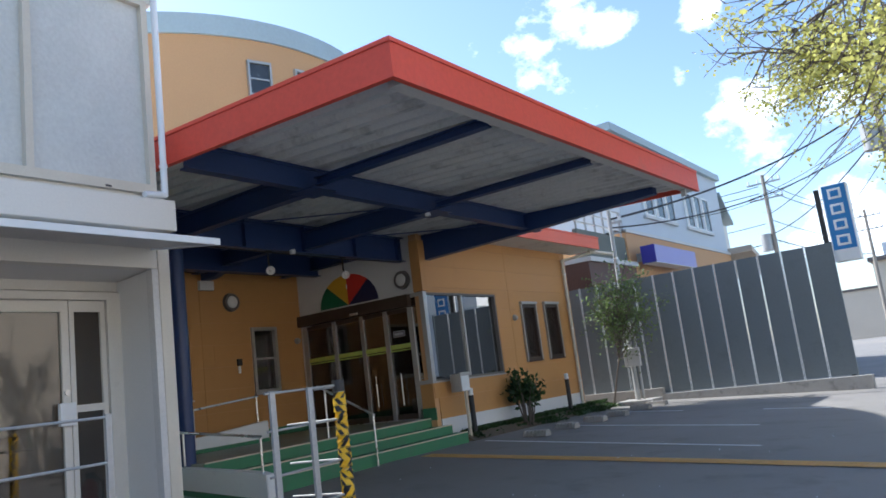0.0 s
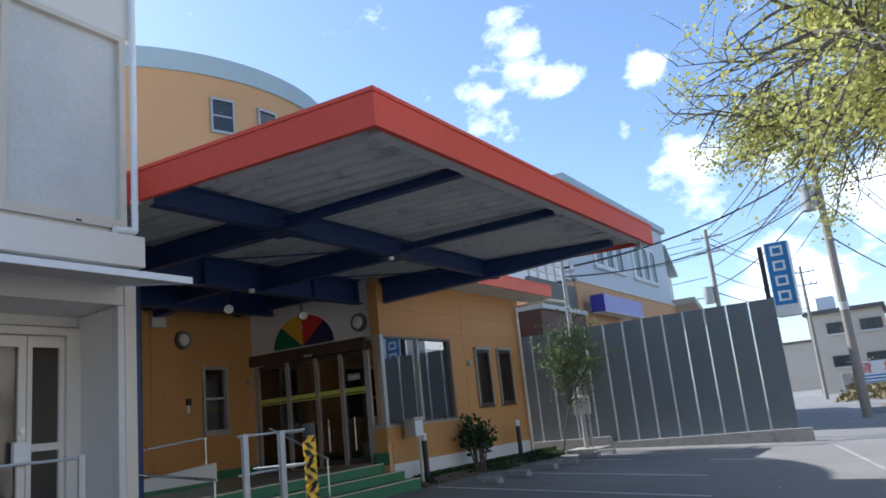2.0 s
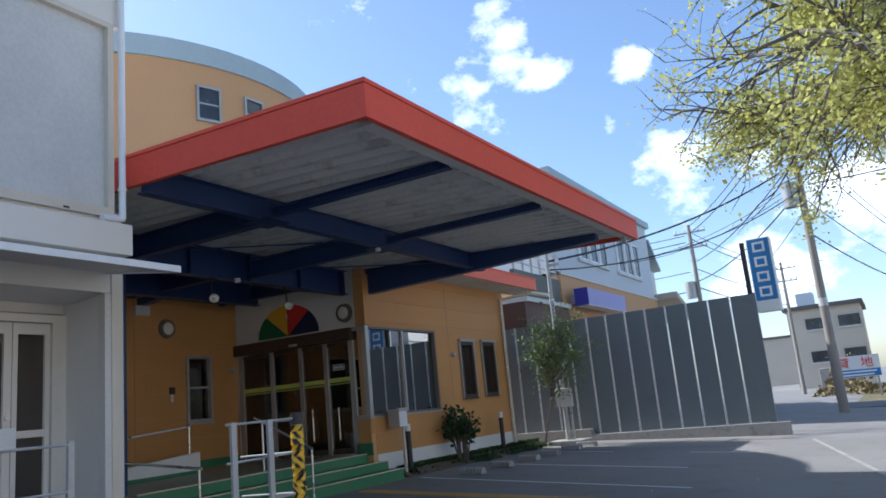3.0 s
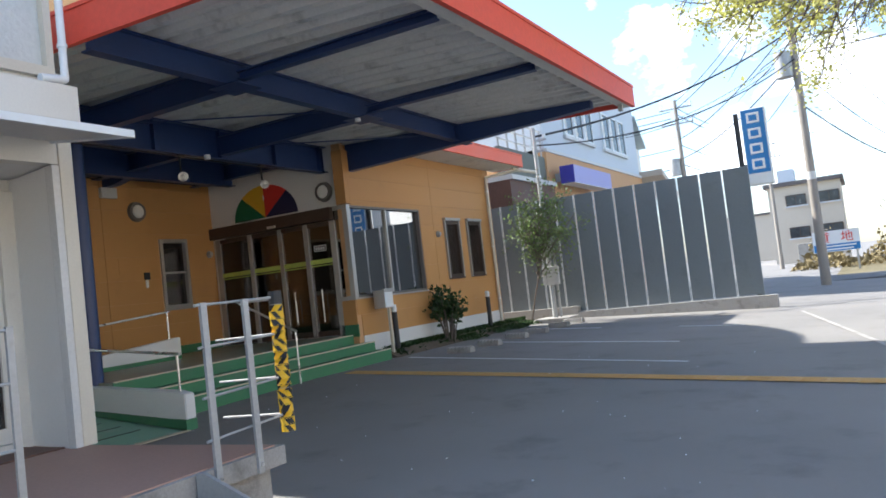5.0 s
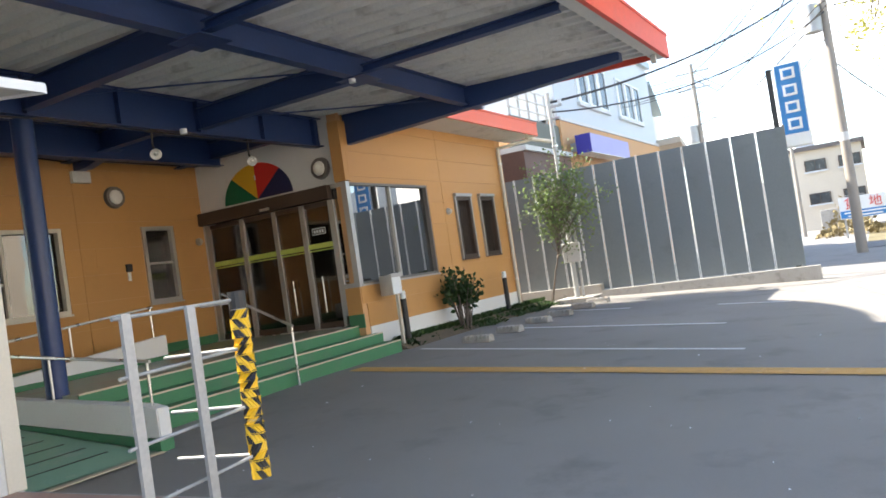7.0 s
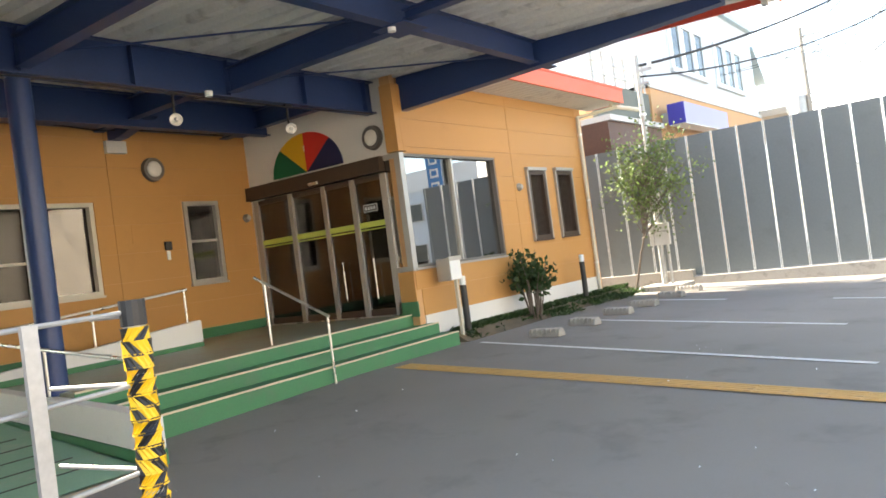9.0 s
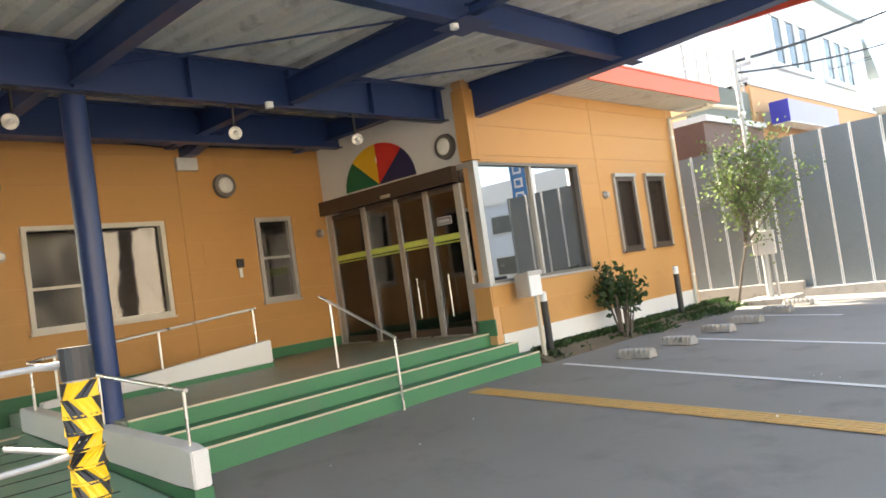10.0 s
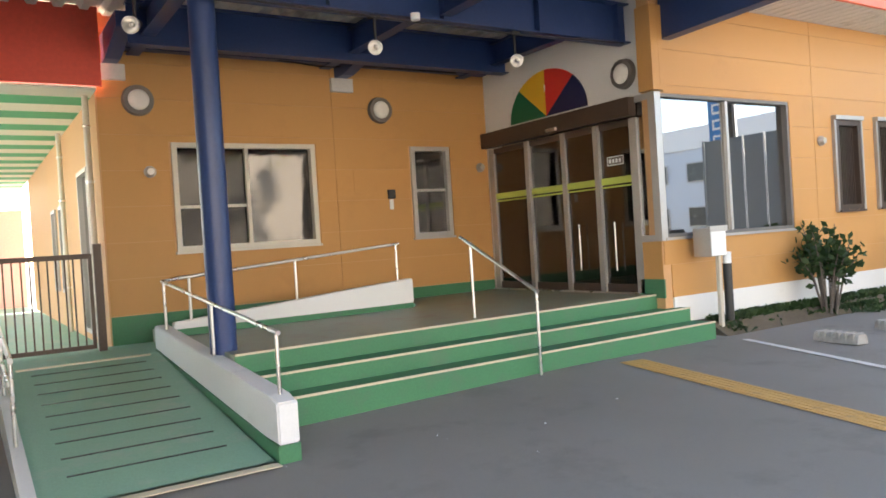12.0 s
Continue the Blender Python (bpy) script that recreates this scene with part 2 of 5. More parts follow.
def leaf_mat(name, base, var, share=0.4):
    m = surface(name, base, 0.55, var=var, big=1.2, grain=8, bump=0.0)
    n, l = m.node_tree.nodes, m.node_tree.links
    b, out = n["Principled BSDF"], n["Material Output"]
    tl, mx = n.new("ShaderNodeBsdfTranslucent"), n.new("ShaderNodeMixShader")
    mx.inputs[0].default_value = share
    l.new(b.inputs["Base Color"].links[0].from_socket, tl.inputs["Color"])
    l.new(b.outputs[0], mx.inputs[1])
    l.new(tl.outputs[0], mx.inputs[2])
    l.new(mx.outputs[0], out.inputs["Surface"])
    return m


LEAF_SPRING = leaf_mat("spring_leaves", (0.46, 0.45, 0.13), 0.35, 0.6)
LEAF_GREEN = leaf_mat("green_leaves", (0.15, 0.21, 0.07), 0.5, 0.5)
LEAF_DARK = leaf_mat("dark_glossy_leaves", (0.04, 0.078, 0.024), 0.45)

# ---- mesh helpers ----
def box(bm, x0, x1, y0, y1, z0, z1, m=None):
    vs = [bm.verts.new((x, y, z)) for x in (x0, x1) for y in (y0, y1) for z in (z0, z1)]
    for f in ((0, 1, 3, 2), (4, 6, 7, 5), (0, 4, 5, 1), (2, 3, 7, 6), (0, 2, 6, 4), (1, 5, 7, 3)):
        bm.faces.new([vs[i] for i in f])
    if m:
        bmesh.ops.transform(bm, matrix=m, verts=vs)
    return vs


def boxes(*args):
    bm = bmesh.new()
    for a in args:
        box(bm, *a)
    return bm


def soft_box(x0, x1, y0, y1, z0, z1, r=0.01, seg=2):
    bm = boxes((x0, x1, y0, y1, z0, z1))
    bmesh.ops.bevel(bm, geom=bm.edges[:], offset=r, segments=seg, affect="EDGES", profile=0.5)
    return bm


def tube(bm, a, b, r, r2=None, n=10):
    a, b = Vector(a), Vector(b)
    d = (b - a).normalized()
    u = d.orthogonal().normalized()
    v = d.cross(u)
    r2 = r if r2 is None else r2
    dirs = [u * math.cos(2 * math.pi * i / n) + v * math.sin(2 * math.pi * i / n) for i in range(n)]
    lo = [bm.verts.new(a + q * r) for q in dirs]
    hi = [bm.verts.new(b + q * r2) for q in dirs]
    for i in range(n):
        j = (i + 1) % n
        bm.faces.new((lo[i], lo[j], hi[j], hi[i]))
    bm.faces.new(lo[::-1])
    bm.faces.new(hi)


def tubes(r, *pts, n=10):
    bm = bmesh.new()
    for a, b in zip(pts, pts[1:]):
        tube(bm, a, b, r, n=n)
    for p in pts[1:-1]:
        bmesh.ops.create_icosphere(bm, subdivisions=1, radius=r * 1.02, matrix=Matrix.Translation(p))
    return bm


def prism(points, axis, a, b):
    """A flat outline swept along an axis: outline points are (u, z) for x or y, (x, y) for z."""
    bm = bmesh.new()
    def at(u, v, w):
        return {"x": (w, u, v), "y": (u, w, v), "z": (u, v, w)}[axis]
    lo = [bm.verts.new(at(u, v, a)) for u, v in points]
    hi = [bm.verts.new(at(u, v, b)) for u, v in points]
    bm.faces.new(lo)
    bm.faces.new(hi[::-1])
    for i in range(len(lo)):
        j = (i + 1) % len(lo)
        bm.faces.new((lo[i], hi[i], hi[j], lo[j]))
    return bm


def disc(c, axis, r, depth, n=28, r2=None):
    bm = bmesh.new()
    a = Vector(c)
    tube(bm, a, a + Vector(axis) * depth, r, r2, n)
    return bm


def finish(bm, name, material, smooth=False):
    if len(bm.faces) < 3000:
        bmesh.ops.recalc_face_normals(bm, faces=bm.faces[:])
    me = bpy.data.meshes.new(name)
    bm.to_mesh(me)
    bm.free()
    me.materials.append(material)
    if smooth:
        me.shade_smooth()
        me.set_sharp_from_angle(angle=radians(38))
    return me


def solid(name, bm, material, label="", category="", group="", kind="", smooth=False):
    return tagged(new(name, finish(bm, name, material, smooth)), label, category, group, kind)


def thing(name, at, label, category, group="", kind=""):
    ob = new(name)
    ob.location = at
    ob.empty_display_size = 0.1
    return tagged(ob, label, category, group, kind)


def hang(ob, parent):
    ob.parent = parent
    if parent.type == "EMPTY":
        ob.matrix_parent_inverse = Matrix.Translation(-Vector(parent.location))
    return ob


def part(name, bm, material, parent, label="", smooth=False):
    return hang(tagged(new(name, finish(bm, name, material, smooth)), label), parent)


def holed(axis, w0, w1, u0, u1, z0, z1, holes):
    """A wall slab between w0 and w1 across its axis, with openings (u0, u1, z0, z1)."""
    bm = bmesh.new()
    us = sorted({u0, u1, *[v for h in holes for v in h[:2]]})
    zs = sorted({z0, z1, *[v for h in holes for v in h[2:]]})
    for a, b in zip(us, us[1:]):
        run = None
        for c, d in zip(zs, zs[1:]):
            cut = any(h[0] < (a + b) / 2 < h[1] and h[2] < (c + d) / 2 < h[3] for h in holes)
            if cut:
                if run:
                    box(bm, *((w0, w1, a, b) if axis == "x" else (a, b, w0, w1)), *run)
                run = None
            else:
                run = (run[0], d) if run else (c, d)
        if run:
            box(bm, *((w0, w1, a, b) if axis == "x" else (a, b, w0, w1)), *run)
    return bm


def floor_z(x, y=10.5):
    """The lot falls away from the building and a little towards the ramp."""
    return -0.033 * (min(max(x, -8.8), 1.0) + 8.8) + 0.024 * (min(max(y, 6.5), 10.5) - 10.5)


# ---- ground ----
def build_ground():
    xs = [-600, -60, -30, -12, -8.8, -7, -5, -3, -1, 1, 4, 12, 40, 600]
    ys = [-600, -60, -20, 0, 6.5, 10.5, 16, 24, 40, 80, 200, 900]
    bm = bmesh.new()
    g = [[bm.verts.new((x, y, floor_z(x, y) - (0.004 if abs(x) < 50 else 0.3))) for x in xs] for y in ys]
    for r0, r1 in zip(g, g[1:]):
        for a, b, c, d in zip(r0, r0[1:], r1[1:], r1):
            bm.faces.new((a, b, c, d))
    solid("ground", bm, ASPHALT, "worn grey asphalt parking lot sloping away from the building", "asphalt", kind="structure")


def strip(bm, x0, y0, x1, y1, w, lift=0.004, t=0.0):
    """A painted band on the lot from end to end."""
    a, b = Vector((x0, y0, 0)), Vector((x1, y1, 0))
    side = (b - a).normalized().cross(Vector((0, 0, 1))) * w / 2
    n = max(1, int((b - a).length / 0.6))
    prev = None
    for i in range(n + 1):
        p = a.lerp(b, i / n)
        pair = []
        for q in (p - side, p + side):
            pair.append(bm.verts.new((q.x, q.y, floor_z(q.x, q.y) + lift)))
        if prev:
            bm.faces.new((*prev, *pair[::-1]))
        prev = pair


build_ground()
for x0, y0, x1, y1 in ((-8.48, 13.02, -2.95, 11.62), (-7.54, 15.26, -3.6, 14.25), (-7.54, 18.05, -6.1, 17.7), (-4.23, 17.25, -2.87, 16.9)):
    bm = bmesh.new()
    strip(bm, x0, y0, x1, y1, 0.1)
    solid("parking_line", bm, WHITE, "worn white painted parking bay line on asphalt", "parking line", "parking lines", "structure")

# ---- main building ----
WA, WC, WD = -12.9, -9.28, 12.6      # faces of the long wall, the window wall and the door wall
BW = (7.55, 9.5, 1.49, 2.87)          # wide sliding window on the long wall
NW = (11.13, 11.8, 1.49, 2.86)        # narrow window
CW = (12.66, 15.33, 1.28, 3.06)       # corner window
S1, S2 = (16.52, 17.16, 1.5, 2.84), (17.70, 18.36, 1.51, 2.85)
DOOR = (-12.75, -9.66, 0.5, 3.08)
ROOF = 4.5
tag = dict(kind="structure")
solid("wall_west", holed("x", WA - 0.2, WA, 6.66, 12.8, -0.1, ROOF, [BW, NW]), ORANGE_D, "orange painted wall with two windows beside the entrance", "wall", **tag)
solid("wall_entrance", holed("y", WD, WD + 0.2, WA, WC - 0.2, -0.1, ROOF, [(DOOR[0], DOOR[1] + 0.36, DOOR[2] - 0.2, DOOR[3])]), OFFWHITE, "white painted wall above the glass entrance doors", "wall", **tag)
solid("wall_east", holed("x", WC - 0.2, WC, WD - 0.02, 19.1, -0.1, ROOF, [CW, S1, S2]), ORANGE_D, "orange painted wall with a corner window and two narrow windows", "wall", **tag)
solid("wall_side", holed("y", 6.66, 6.86, -24, WA - 0.2, -0.1, 3.6, [(-14.9, -13.9, 0.4, 2.7), (-17.6, -16.9, 0.9, 2.4), (-18.9, -18.2, 0.9, 2.4)]), ORANGE_D, "orange side wall along the covered passage", "wall", **tag)
solid("wall_back", boxes((-24.2, -24, 6.66, 19.1, -0.1, ROOF), (-24, WC, 19.1, 19.3, -0.1, ROOF)), ORANGE_D, "plain rear walls of the low building", "wall", **tag)
# plain closing surfaces, their dark colour standing in for indoor shade
solid("wall_inner", boxes((-15.2, -15.0, 7, 12.4, 0.5, ROOF), (-23.9, -9.6, 16.4, 16.6, 0.4, ROOF), (-15, -13.2, 12.5, 12.58, 0.5, ROOF)), ROOM_SHADE, "inner walls of the building, coloured dark to look unlit", "wall", **tag)
solid("floor", boxes((-24, WC - 0.2, 12.62, 19.1, 0.2, 0.52), (-24, WA - 0.2, 6.86, 12.62, 0.2, 0.52)), ROOM_SHADE, "interior floor behind the glass, coloured dark to look unlit", "floor", **tag)
solid("ceiling", boxes((-24, WA - 0.21, 6.87, 12.79, ROOF - 0.6, ROOF - 0.5), (-24, WC - 0.21, 12.81, 19.09, ROOF - 0.6, ROOF - 0.5)), ROOM_SHADE, "plain interior ceiling of the low building, coloured dark to look unlit", "ceiling", **tag)
solid("roof", boxes((-24.2, WA, 6.66, 12.8, ROOF + 0.05, ROOF + 0.17), (-24.2, WC, 12.801, 19.3, ROOF + 0.002, ROOF + 0.12)), DECK, "flat metal roof of the low building", "roof", **tag)
solid("foundation", boxes((WC, WC + 0.025, 12.72, 19.1, -0.1, 0.5)), OFFWHITE, "white painted concrete foundation strip under the orange wall", "foundation", **tag)
solid("baseboard", boxes((WA, WA + 0.02, 6.68, 12.58, 0.1, 0.7), (-9.66, WC + 0.01, WD - 0.03, WD - 0.008, 0.5, 0.74)), GREEN, "green painted skirting along the entrance walls", "skirting", **tag)

# ---- upper drum ----
drum = thing("drum_storey", (-18.0, 13.5, ROOF), "curved orange upper storey with pale blue parapet and small windows", "building", kind="structure")
DC, DR, DT = Vector((-18.0, 13.5, 0)), 5.5, 10.2


def ring(r0, r1, z0, z1, n=96):
    bm = bmesh.new()
    rows = []
    for r, z in ((r0, z0), (r1, z0), (r1, z1), (r0, z1)):
        rows.append([bm.verts.new((DC.x + r * math.cos(2 * math.pi * i / n), DC.y + r * math.sin(2 * math.pi * i / n), z)) for i in range(n)])
    for a, b in zip(rows, rows[1:] + rows[:1]):
        for i in range(n):
            j = (i + 1) % n
            bm.faces.new((a[i], a[j], b[j], b[i]))
    return bm


part("wall", ring(DR - 0.3, DR, ROOF + 0.1, DT - 0.5), ORANGE_D, drum, smooth=True)
part("parapet", ring(DR - 0.3, DR + 0.07, DT - 0.5, DT), CAP, drum, "pale blue-grey parapet band", smooth=True)
part("top", disc((DC.x, DC.y, DT - 0.6), (0, 0, 1), DR - 0.2, 0.1, 64), DECK, drum)
for ang in (-17.5, -4.5, 9, 24):
    m = Matrix.Translation((DC.x, DC.y, 0)) @ Matrix.Rotation(radians(ang), 4, "Z")
    bm = bmesh.new()
    for b in ((0, 0.1, -0.3, 0.3, 8.28, 8.34), (0, 0.1, -0.3, 0.3, 9.1, 9.16), (0, 0.1, -0.3, -0.25, 8.34, 9.1), (0, 0.1, 0.25, 0.3, 8.34, 9.1), (0.02, 0.07, -0.25, 0.25, 8.7, 8.74)):
        box(bm, DR + b[0] - 0.02, DR + b[1] - 0.02, *b[2:], m=m)
    w = part("window", bm, ALU, drum, "grey aluminium window frame")
    bm = bmesh.new()
    box(bm, DR + 0.005, DR + 0.03, -0.26, 0.26, 8.33, 9.11, m=m)
    part("pane", bm, GLASS_FAR, w)

# ---- entrance canopy ----
CX, CY0, CY1, CXB = -3.67, 5.07, 13.5, WA
def deck_z(x):
    return 4.03 + 0.047 * (CX - x)


canopy = thing("entrance_canopy", (CX, CY0, 3.84), "large flat canopy with red fascia and blue steel beams", "canopy", kind="structure")
def sloped(x0, x1, y0, y1, lo, hi):
    bm = boxes((x0, x1, y0, y1, lo, hi))
    for v in bm.verts:
        v.co.z += 0.026 * (CX - v.co.x) + 0.022 + 0.013 * (v.co.y - CY0)
    return bm


def along(*b):
    """Edge pieces that follow the slight rise of the end fascia."""
    bm = boxes(b)
    for v in bm.verts:
        v.co.z += 0.022 + 0.013 * (v.co.y - CY0)
    return bm


part("front_fascia", sloped(CXB, CX, CY0, CY0 + 0.05, 3.84, 4.15), RED, canopy, "faded red metal fascia")
part("front_fascia_cap", sloped(CXB, CX + 0.012, CY0 - 0.012, CY0 + 0.1, 4.153, 4.195), RED, canopy, "red capping")
part("end_fascia", along(CX - 0.05, CX, CY0 + 0.052, CY1, 3.84, 4.15), RED, canopy, "faded red metal fascia")
part("end_fascia_cap", along(CX - 0.1, CX + 0.012, CY0 + 0.102, CY1 + 0.012, 4.153, 4.195), RED, canopy, "red capping")
part("back_fascia", sloped(WC + 0.4, CX - 0.052, CY1 - 0.05, CY1, 3.85, 4.12), RED, canopy)
part("gutter", along(CX - 0.22, CX - 0.056, CY0 + 0.2, CY1 - 0.06, 3.832, 3.9), STRIP, canopy, "pale metal gutter strip")
part("end_fascia_lip", along(CX - 0.055, CX + 0.008, CY0 + 0.06, CY1, 3.822, 3.838), RED, canopy, "red lower lip")
part("front_fascia_lip", sloped(CXB, CX + 0.008, CY0 - 0.008, CY0 + 0.055, 3.822, 3.838), RED, canopy, "red lower lip")
part("downspout", boxes((CX - 0.17, CX - 0.1, CY1 - 0.5, CY1 - 0.42, 3.84, 3.95)), GALV, canopy)


def deck_mesh():
    bm = bmesh.new()
    y, rows, k = CY0 + 0.06, [], 0
    while y < CY1 - 0.06:
        for dy, dz in ((0, 0), (0.09, 0), (0.13, 0.07), (0.24, 0.07)):
            rows.append((y + dy, dz))
        y += 0.28
    prev = None
    for y, dz in rows:
        y = min(y, CY1 - 0.06)
        pair = [bm.verts.new((x, y, deck_z(x) + dz)) for x in (CX - 0.06, CXB)]
        if prev:
            bm.faces.new((prev[0], pair[0], pair[1], prev[1]))
        prev = pair
    return bm


part("deck", deck_mesh(), DECK, canopy, "grey corrugated metal roof deck")
bm = boxes((CXB, CX - 0.11, CY0 + 0.11, CY1 - 0.06, 4.125, 4.14))
for v in bm.verts:
    v.co.z += 0.047 * (CX - v.co.x)
part("roof_sheet", bm, DECK, canopy)


def hbeam(axis, w, a, b, lo, hi, flange=0.1):
    """An H-section along x or y: web and two flanges."""
    bm = bmesh.new()
    for du, z0, z1 in ((flange, lo, lo + 0.018), (flange, hi - 0.018, hi), (0.007, lo + 0.018, hi - 0.018)):
        box(bm, *((a, b, w - du, w + du) if axis == "x" else (w - du, w + du, a, b)), z0, z1)
    return bm


part("main_beam", hbeam("y", -9.72, CY0 + 0.1, 12.62, 3.79, 4.3), BLUE, canopy, "dark blue steel beam")
part("outer_beam", hbeam("y", -6.75, CY0 + 0.1, 13.2, 3.86, 4.16, 0.075), BLUE, canopy, "dark blue steel beam")
for y in (7.13, 9.75):
    part("cross_beam", hbeam("x", y, -9.61, -6.84, 3.84, 4.17, 0.075), BLUE, canopy, "dark blue steel beam")
    part("cantilever_beam", hbeam("x", y, -6.66, -4.0, 3.92, 4.03, 0.06), BLUE, canopy)
part("end_beam", prism([(-9.2, 3.74), (-6.2, 3.83), (-4.2, 3.93), (-4.2, 4.05), (-9.2, 4.27)], "y", 12.66, 12.84), BLUE, canopy, "tapered dark blue steel beam")
part("rear_beam", hbeam("y", -11.9, 6.9, 12.3, 3.86, 4.36, 0.09), BLUE, canopy, "dark blue steel beam")
for y in (6.85, 10.0):
    part("wall_bracket", prism([(WA + 0.02, 4.2), (WA + 1.15, 4.2), (WA + 1.15, 4.02), (WA + 0.3, 3.86), (WA + 0.02, 3.86)], "y", y - 0.09, y + 0.09), BLUE, canopy)
    part("bracket_pad", boxes((WA + 0.014, WA + 0.09, y - 0.17, y + 0.17, 3.66, 3.855)), STRIP, canopy, "pale mortar pad under the bracket")
for y in (7.13, 9.75, 12.1):
    part("rear_cross_beam", hbeam("x", y, WA + 0.05, -9.83, 3.98, 4.3, 0.08), BLUE, canopy, "dark blue steel beam")
part("wall_beam", hbeam("y", -12.72, 6.9, 12.5, 4.02, 4.24, 0.07), BLUE, canopy, "dark blue steel beam")
for y in (6.2, 7.13, 8.4, 9.75, 11.1, 12.4):
    part("stiffener", boxes((-9.815, -9.625, y - 0.006, y + 0.006, 3.81, 4.28)), BLUE, canopy)
for x, y in ((-6.75, 7.13), (-6.75, 9.75)):
    part("gusset", boxes((x - 0.22, x + 0.22, y - 0.22, y + 0.22, 3.846, 3.858)), BLUE, canopy)
part("tie_rod", tubes(0.012, (-9.6, 9.85, 4.0), (-6.85, 12.6, 4.0)), BLUE, canopy)
part("tie_rod", tubes(0.012, (-9.6, 7.25, 4.0), (-6.85, 9.65, 4.0)), BLUE, canopy)
corner_post = solid("corner_post", boxes((-9.4, WC + 0.12, WD - 0.15, WD - 0.024, 3.1, 4.15), (WC + 0.013, WC + 0.12, WD - 0.022, WD + 0.055, 3.1, 4.15)), ORANGE, "orange boxed post under the canopy beam at the corner", "post", **tag)
col = thing("column", (-9.85, 7.18, 0.4), "dark blue glossy steel column carrying the canopy", "column")
bm = bmesh.new()
tube(bm, (-9.85, 7.18, 0.4), (-9.85, 7.18, 3.79), 0.125, n=32)
part("shaft", bm, BLUE, col, smooth=True)

# ---- steps, landing and ramps ----
RX = 12.74
steps = thing("entrance_steps", (-9.1, 10, 0), "green coated concrete steps with cream nosings", "steps", kind="structure")
LZ = 0.54


def tilted(*args):
    """Boxes whose level follows the slight fall of the entrance floor."""
    bm = boxes(*args)
    for v in bm.verts:
        v.co.z += 0.007 * (min(v.co.y, 12.6) - 12.6)
    return bm


part("landing", tilted((WA, -9.44, 7.151, WD - 0.01, -0.1, LZ)), LANDING, steps, "worn grey-green landing")
for i, (x, z) in enumerate(((-9.42, LZ), (-9.09, 0.368), (-8.77, 0.205))):
    back = -9.44 if i == 0 else (-9.42, -9.09)[i - 1]
    part("step", tilted((back + 0.001, x, 7.151, RX + 0.06 * i, -0.1, z)), GREEN, steps)
    part("nosing", tilted((x - 0.02, x + 0.005, 7.151, RX + 0.06 * i + 0.003, z + 0.001, z + 0.008), (x + 0.0015, x + 0.005, 7.151, RX + 0.06 * i + 0.003, z - 0.012, z + 0.001)), NOSE, steps, "cream nosing strip")

ramp = thing("entrance_ramp", (-9.8, 6.2, 0), "faded green coated ramp with dark anti-slip grooves", "ramp", kind="structure")
R0, R1, RY0, RY1 = -7.95, -11.7, 5.45, 6.97
part("slope", prism([(R0, -0.1), (R0, floor_z(R0, 6.2) + 0.012), (R1, 0.34), (R1, -0.1)], "y", RY0, RY1), GREEN_RAMP, ramp)
part("turning_floor", boxes((WA, R1 - 0.002, RY0, 6.97, -0.1, 0.345), (WA, -11.91, 6.972, 7.15, -0.1, 0.345)), GREEN_RAMP, ramp)
part("ramp_edge", boxes((R0 - 0.05, R0 + 0.1, RY0, RY1, -0.1, floor_z(R0, 6.2) + 0.016)), NOSE, ramp, "cream strip at the foot of the ramp")
part("ramp_top_edge", boxes((R1 + 0.02, R1 + 0.08, RY0 + 0.1, RY1 - 0.1, 0.3, 0.346)), NOSE, ramp)
for i in range(9):
    x = R0 - 0.55 - i * 0.36
    z = floor_z(R0, 6.2) + 0.012 + (0.34 - floor_z(R0, 6.2) - 0.012) * (R0 - x) / (R0 - R1)
    bm = bmesh.new()
    box(bm, -0.011, 0.011, RY0 + 0.22, RY1 - 0.2, -0.003, 0.004, m=Matrix.Translation((x, 0, z)) @ Matrix.Rotation(radians(4.8), 4, "Y"))
    part("groove", bm, BLACK, ramp, "dark anti-slip groove")
part("kerb", prism([(-7.75, -0.1), (-7.75, 0.0), (-11.7, 0.37), (-11.7, -0.1)], "y", 5.36, 5.448), OFFWHITE, ramp, "white kerb along the ramp")
part("upper_slope", prism([(7.152, 0.346), (10.4, LZ + 0.004), (10.4, 0.3), (7.152, 0.3)], "x", WA + 0.021, -11.77), GREEN_RAMP, ramp)

low_wall = thing("low_wall", (-9.8, 6.95, 0), "white painted low wall along the ramp with green foot", "low wall", kind="structure")
bm = prism([(-7.92, 0.02), (-7.92, 0.325), (-8.1, 0.36), (-11.9, 0.63), (-11.9, 0.36), (-8.2, 0.04)], "y", 6.98, 7.14)
bmesh.ops.bevel(bm, geom=[e for e in bm.edges if e.is_manifold], offset=0.012, segments=2, affect="EDGES")
part("wall", bm, OFFWHITE, low_wall, "white painted wall body")
part("foot", prism([(-7.925, -0.2), (-7.925, 0.015), (-8.2, 0.035), (-11.89, 0.35), (-11.89, -0.2)], "y", 6.975, 7.145), GREEN, low_wall, "green painted foot")
bm = prism([(7.146, 0.42), (7.146, 0.66), (10.28, 0.915), (10.28, LZ + 0.05), (8.0, LZ + 0.03)], "x", -11.75, -11.6)
bmesh.ops.bevel(bm, geom=[e for e in bm.edges if e.is_manifold], offset=0.012, segments=2, affect="EDGES")
part("inner_wall", bm, OFFWHITE, low_wall, "white painted wall beside the upper ramp")
part("inner_foot", boxes((-11.755, -11.595, 7.152, 10.27, 0.3, LZ + 0.045)), GREEN, low_wall, "green painted foot")


